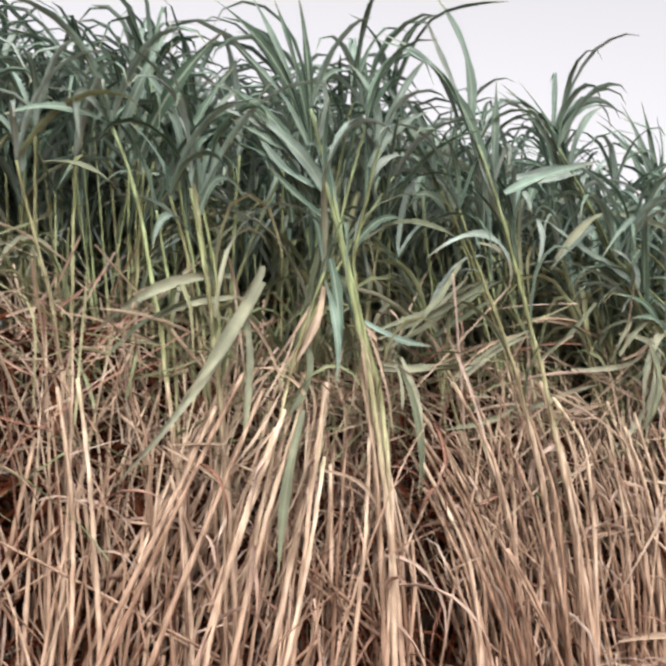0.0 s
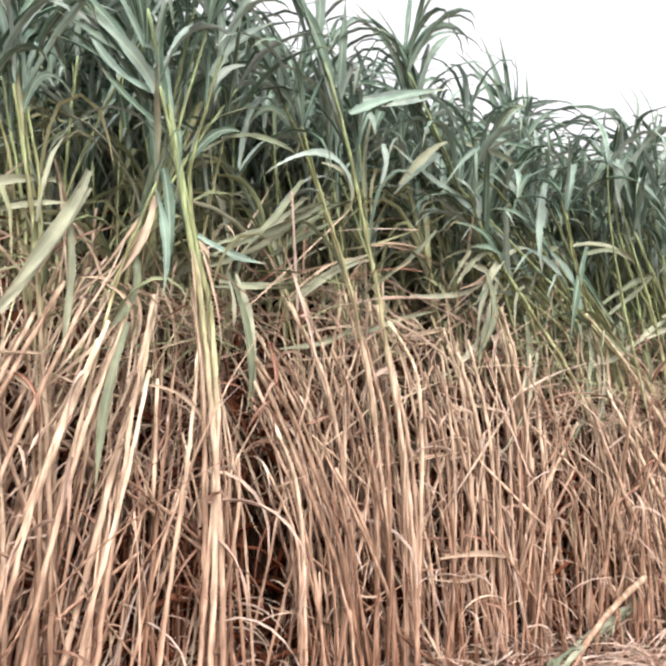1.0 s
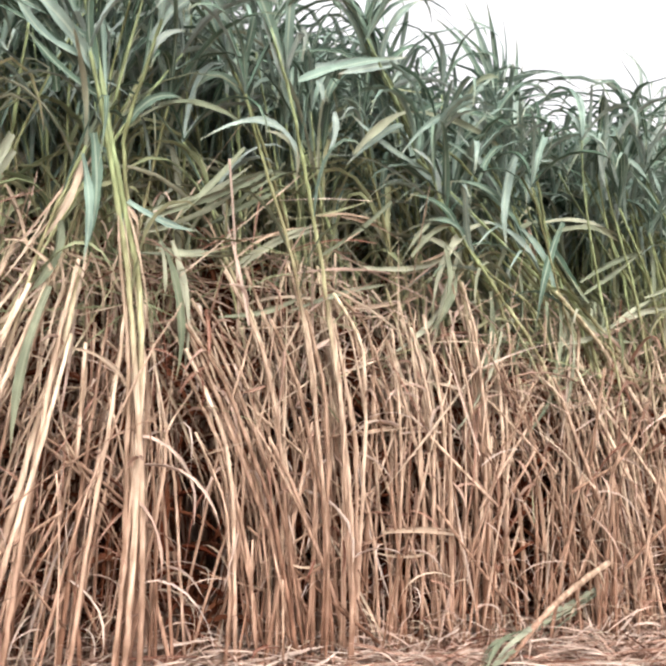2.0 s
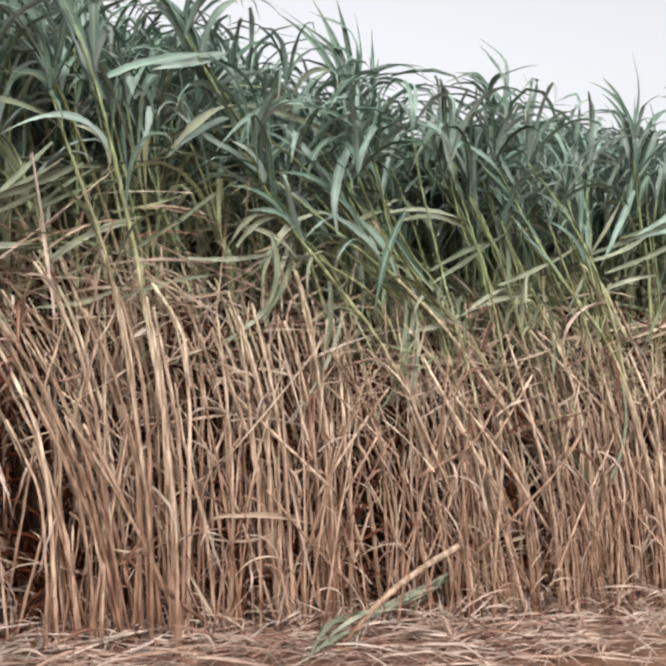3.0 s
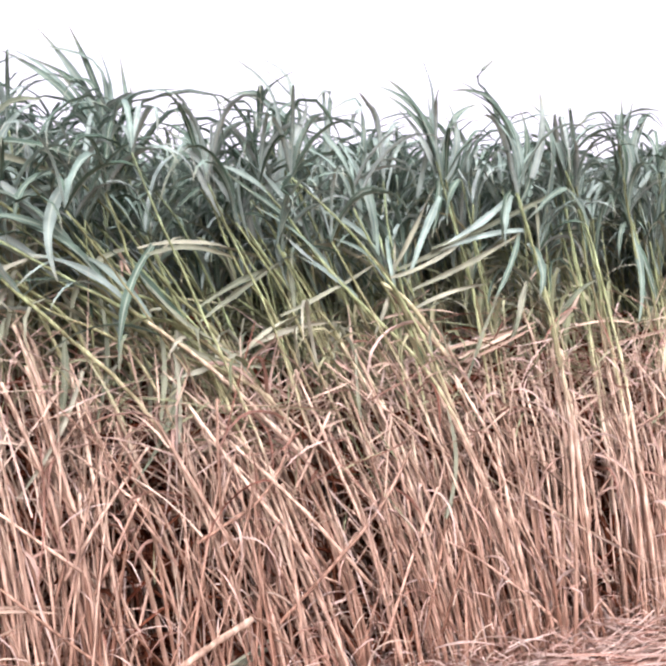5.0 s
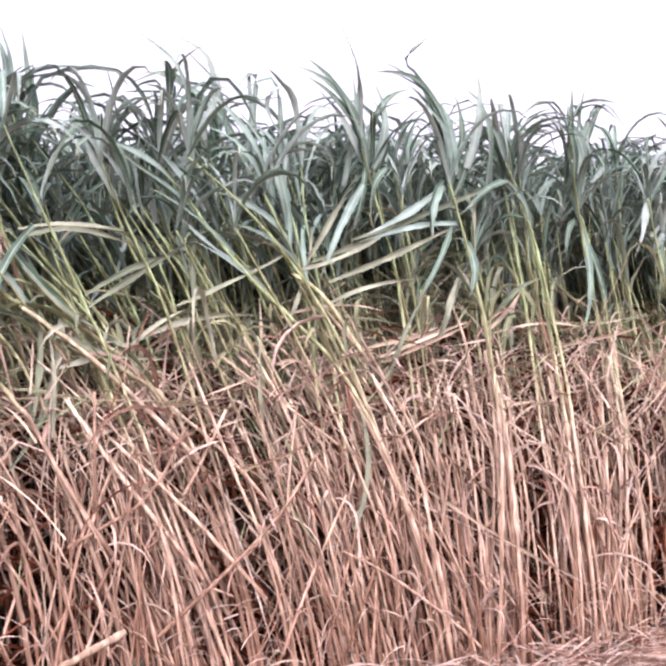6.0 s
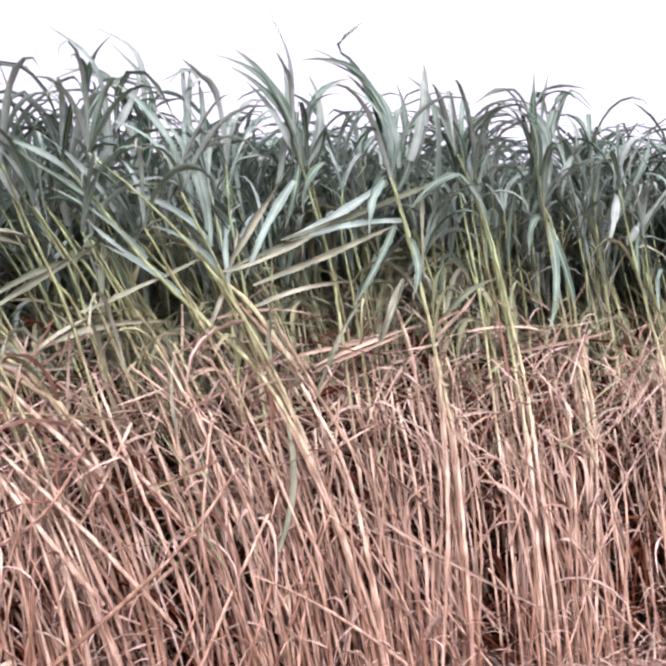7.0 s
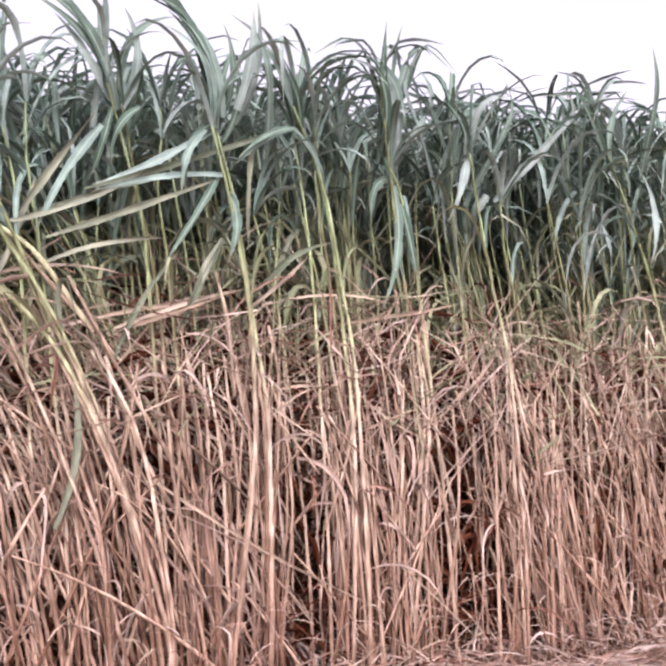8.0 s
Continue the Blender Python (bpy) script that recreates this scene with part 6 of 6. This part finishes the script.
# dead leaves: long ones that hang along the stalks, short curled ones, and broken ones across in the thatch where the
# green begins; those further in are darkened as shade
for i in range(1500):
    x = rnd(X0, X1)
    z = 0.15 + (profile(LIVE, x) - 0.1) * rnd(0.0, 1.0) ** 0.6
    y = FRONT + rnd(-0.05, 0.30)
    if in_gap(x, y) and 0.25 < z:
        continue
    ln = rnd(0.25, 0.8)
    top = np.array([x, y, z])
    drift = np.array([math.tan(math.radians(lean_at(x) + rng.normal(0, 18))) * ln * 0.9, rnd(-0.10, 0.10), -ln])
    p = bow(top, top + drift * 0.5 + (rng.normal(0, 0.03), rng.normal(0, 0.02), 0), top + drift, 7)
    p[:, 2] = np.maximum(p[:, 2], 0.015)
    set_back(p)
    (shaded_dries if y > FRONT + 0.22 else pales if rnd(0, 1) < 0.35 else dries).blade(p, blade_width(7, rnd(0.004, 0.014), 0.8), rnd(0.2, 0.9), (rnd(-1, 1), rnd(-2.5, 2.5)), (0.2, -1, 0.3))
for i in range(1300):
    x = rnd(X0, X1)
    z = profile(LIVE, x) * rnd(0.0, 1.0) ** 0.8
    y = FRONT + rnd(-0.06, 0.36)
    if in_gap(x, y) and 0.3 < z < 1.2:
        continue
    p, w, fold, tw = hang((x, y, z + 0.08), 7, (0.15, 0.5), (0.004, 0.012))
    p[:, 2] = np.maximum(p[:, 2], 0.01)
    set_back(p)
    (shaded_dries if y > FRONT + 0.3 else dries if z < profile(LIVE, x) - 0.2 or rnd(0, 1) < 0.5 else olives).blade(p, w, fold, tw)
# dead leaves behind the front stalks, coloured dark so the gaps look shaded
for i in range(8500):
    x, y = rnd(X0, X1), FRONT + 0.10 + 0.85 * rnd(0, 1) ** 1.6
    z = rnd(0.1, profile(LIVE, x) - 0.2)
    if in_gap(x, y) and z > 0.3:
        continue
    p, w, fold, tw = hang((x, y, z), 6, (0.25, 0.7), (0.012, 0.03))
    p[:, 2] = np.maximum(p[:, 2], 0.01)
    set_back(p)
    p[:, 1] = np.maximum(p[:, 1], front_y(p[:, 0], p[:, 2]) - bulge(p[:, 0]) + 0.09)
    shaded_dries.blade(p, w, fold, tw)
for i in range(2600):
    x = rnd(X0, X1)
    z = profile(LIVE, x) + rng.normal(-0.13, 0.15) - (0.5 * rnd(0, 1) if rnd(0, 1) < 0.35 else 0)
    a, up, ln = rnd(0, 360), rng.normal(0, 0.55), rnd(0.10, 0.36)
    d = np.array([math.cos(math.radians(a)), 0.4 * math.sin(math.radians(a)), up]) * ln
    c = np.array([x, FRONT + rnd(-0.13, 0.22), z])
    (olives if rnd(0, 1) < 0.25 else pales if rnd(0, 1) < 0.65 else dries).blade(set_back(bow(c - d, c + (0, 0, rnd(-0.03, 0.06)), c + d, 6)), blade_width(6, rnd(0.004, 0.013), 0.8), 0.3, (rnd(-1, 1), rnd(-2, 2)))

# thin curled straws tangled about the feet of the stalks
for i in range(1700):
    x = rnd(X0, X1)
    y = FRONT - bulge(x) + rnd(-0.17, 0.06)
    z = ground_z(x, y) + 0.03 + 0.4 * rnd(0, 1) ** 1.6
    if in_gap(x) and rnd(0, 1) < 0.6:
        continue
    p = arch((x, y, z), rnd(0, 360), rnd(0, 70), rnd(60, 170), rnd(0.15, 0.4), 8, rnd(-60, 60))
    p[:, 2] = np.maximum(p[:, 2], ground_z(x, y) + 0.01)
    p[:, 1] = np.maximum(p[:, 1], y - 0.12)
    (pales if rnd(0, 1) < 0.4 else dries).blade(p, blade_width(8, rnd(0.003, 0.008), 0.8), 0.3, (rnd(-1, 1), rnd(-2, 2)))

# dead leaves hanging in the depth of the stand, shade painted into their colour
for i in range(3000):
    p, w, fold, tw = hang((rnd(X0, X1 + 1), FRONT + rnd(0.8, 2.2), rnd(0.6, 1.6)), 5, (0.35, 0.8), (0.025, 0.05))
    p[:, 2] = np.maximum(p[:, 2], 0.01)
    shaded_dries.blade(p, w, fold, tw)

# straw on the ground at the foot
litter = Bag()
for i in range(3800):
    x = rnd(X0, X1)
    y = FRONT - bulge(x) + rng.normal(-0.08, 0.26)
    z = ground_z(x, y) + 0.012 + max(0.0, rng.normal(0.02, 0.05)) * (1 if y > FRONT - 0.35 else 0.3)
    p = arch((x, y, z), rnd(0, 360), rnd(-5, 45), rnd(10, 80), rnd(0.1, 0.42), 6, rnd(-90, 90))
    for q in p:
        q[2] = max(q[2], ground_z(q[0], q[1]) + 0.008)
    litter.blade(p, blade_width(6, rnd(0.004, 0.013), 0.8), 0.3, (rnd(-1, 1), rnd(-2, 2)))

# a swath of straw raked along the foot
for i in range(2300):
    x = rnd(1.0, X1)
    y = np.interp(x, [1, 3.5, 4.8], [2.8, 2.68, 2.52]) + rng.normal(0, 0.12) - 0.04 * math.sin(x * 2.1)
    z = ground_z(x, y) + 0.015 + 0.05 * rnd(0, 1)
    p = arch((x, y, z), rnd(-30, 30) + (180 if rnd(0, 1) < 0.5 else 0), rnd(-3, 18), rnd(5, 40), rnd(0.2, 0.6), 6, rnd(-50, 50))
    for q in p:
        q[2] = max(q[2], ground_z(q[0], q[1]) + 0.008)
    litter.blade(p, blade_width(6, rnd(0.004, 0.012), 0.8), 0.3, (rnd(-1, 1), rnd(-2, 2)))

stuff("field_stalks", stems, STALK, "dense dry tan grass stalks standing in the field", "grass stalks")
stuff("field_leaves", greens, LEAF, "dense blue-green arching grass leaves of the field", "grass leaves")
stuff("yellowing_leaves", olives, OLIVE, "yellowing olive grass leaves among the stalks", "grass leaves")
stuff("dead_leaves", dries, DRY, "dry tan dead grass leaves hanging between stalks", "dry leaves")
stuff("wilted_leaves", wilts, WILTED, "dull grey-green wilted lower leaves of the grass", "grass leaves")
stuff("bleached_leaves", pales, PALE, "bleached pale tan leaves hanging between stalks", "dry leaves")
stuff("rotting_leaves", shaded_dries, SHADED_DRY, "reddish brown dead leaves inside the stand, darkened as shade", "dead leaves")
stuff("straw_litter", litter, DRY, "loose dry straw lying on the soil", "straw")


# ---------------------------------------------------------------- the cut plant thrown down before the edge
def fallen_plant():
    line = resample(through_points([(3.95, 2.80, 0.42), (3.57, 2.72, 0.26), (3.25, 2.63, 0.04)], 8), 24)
    root = new("fallen_plant")
    root.location = line[-1]
    tagged(root, "cut pale grass stalk with wilted green leaves, fallen on straw", "cut plant")
    g = Bag()
    cane(g, line, 0.014, 0.55, taper=0.8)
    part("cane", g, STALK, root, "pale tan cut cane")
    for k in range(5):
        at = line[16 + k]
        tip = np.array([at[0] - rnd(0.25, 0.5), at[1] - rnd(0.05, 0.25), 0.03 + rnd(0, 0.04)])
        mid = (at + tip) * 0.5 + (0, rnd(-0.06, 0.06), 0.01 + rnd(0, 0.05))
        mid[2] = max(mid[2], 0.035)
        g = Bag()
        g.blade(bow(at, mid, tip, 9), blade_width(9, rnd(0.02, 0.032), 0.8), 0.25, (rnd(-0.5, 0.5), rnd(-1, 1)))
        part("leaf", g, WILTED, root)
    for k in range(6):
        j = np.array([rnd(-0.05, 0.05), rnd(-0.03, 0.05), 0.0])
        at = np.array([4.05, 2.90, 0.27 + rnd(-0.03, 0.03)]) + j
        g = Bag()
        g.blade(bow(at, (3.74 + rnd(-0.05, 0.05), 2.85 + j[1], 0.13 + rnd(-0.02, 0.02)), (3.42 + rnd(-0.06, 0.06), 2.80 + j[1], 0.05), 9), blade_width(9, rnd(0.02, 0.034), 0.8), 0.25, (rnd(-0.5, 0.5), rnd(-1, 1)))
        part("leaf", g, WILTED, root, "limp dark green leaf")


fallen_plant()
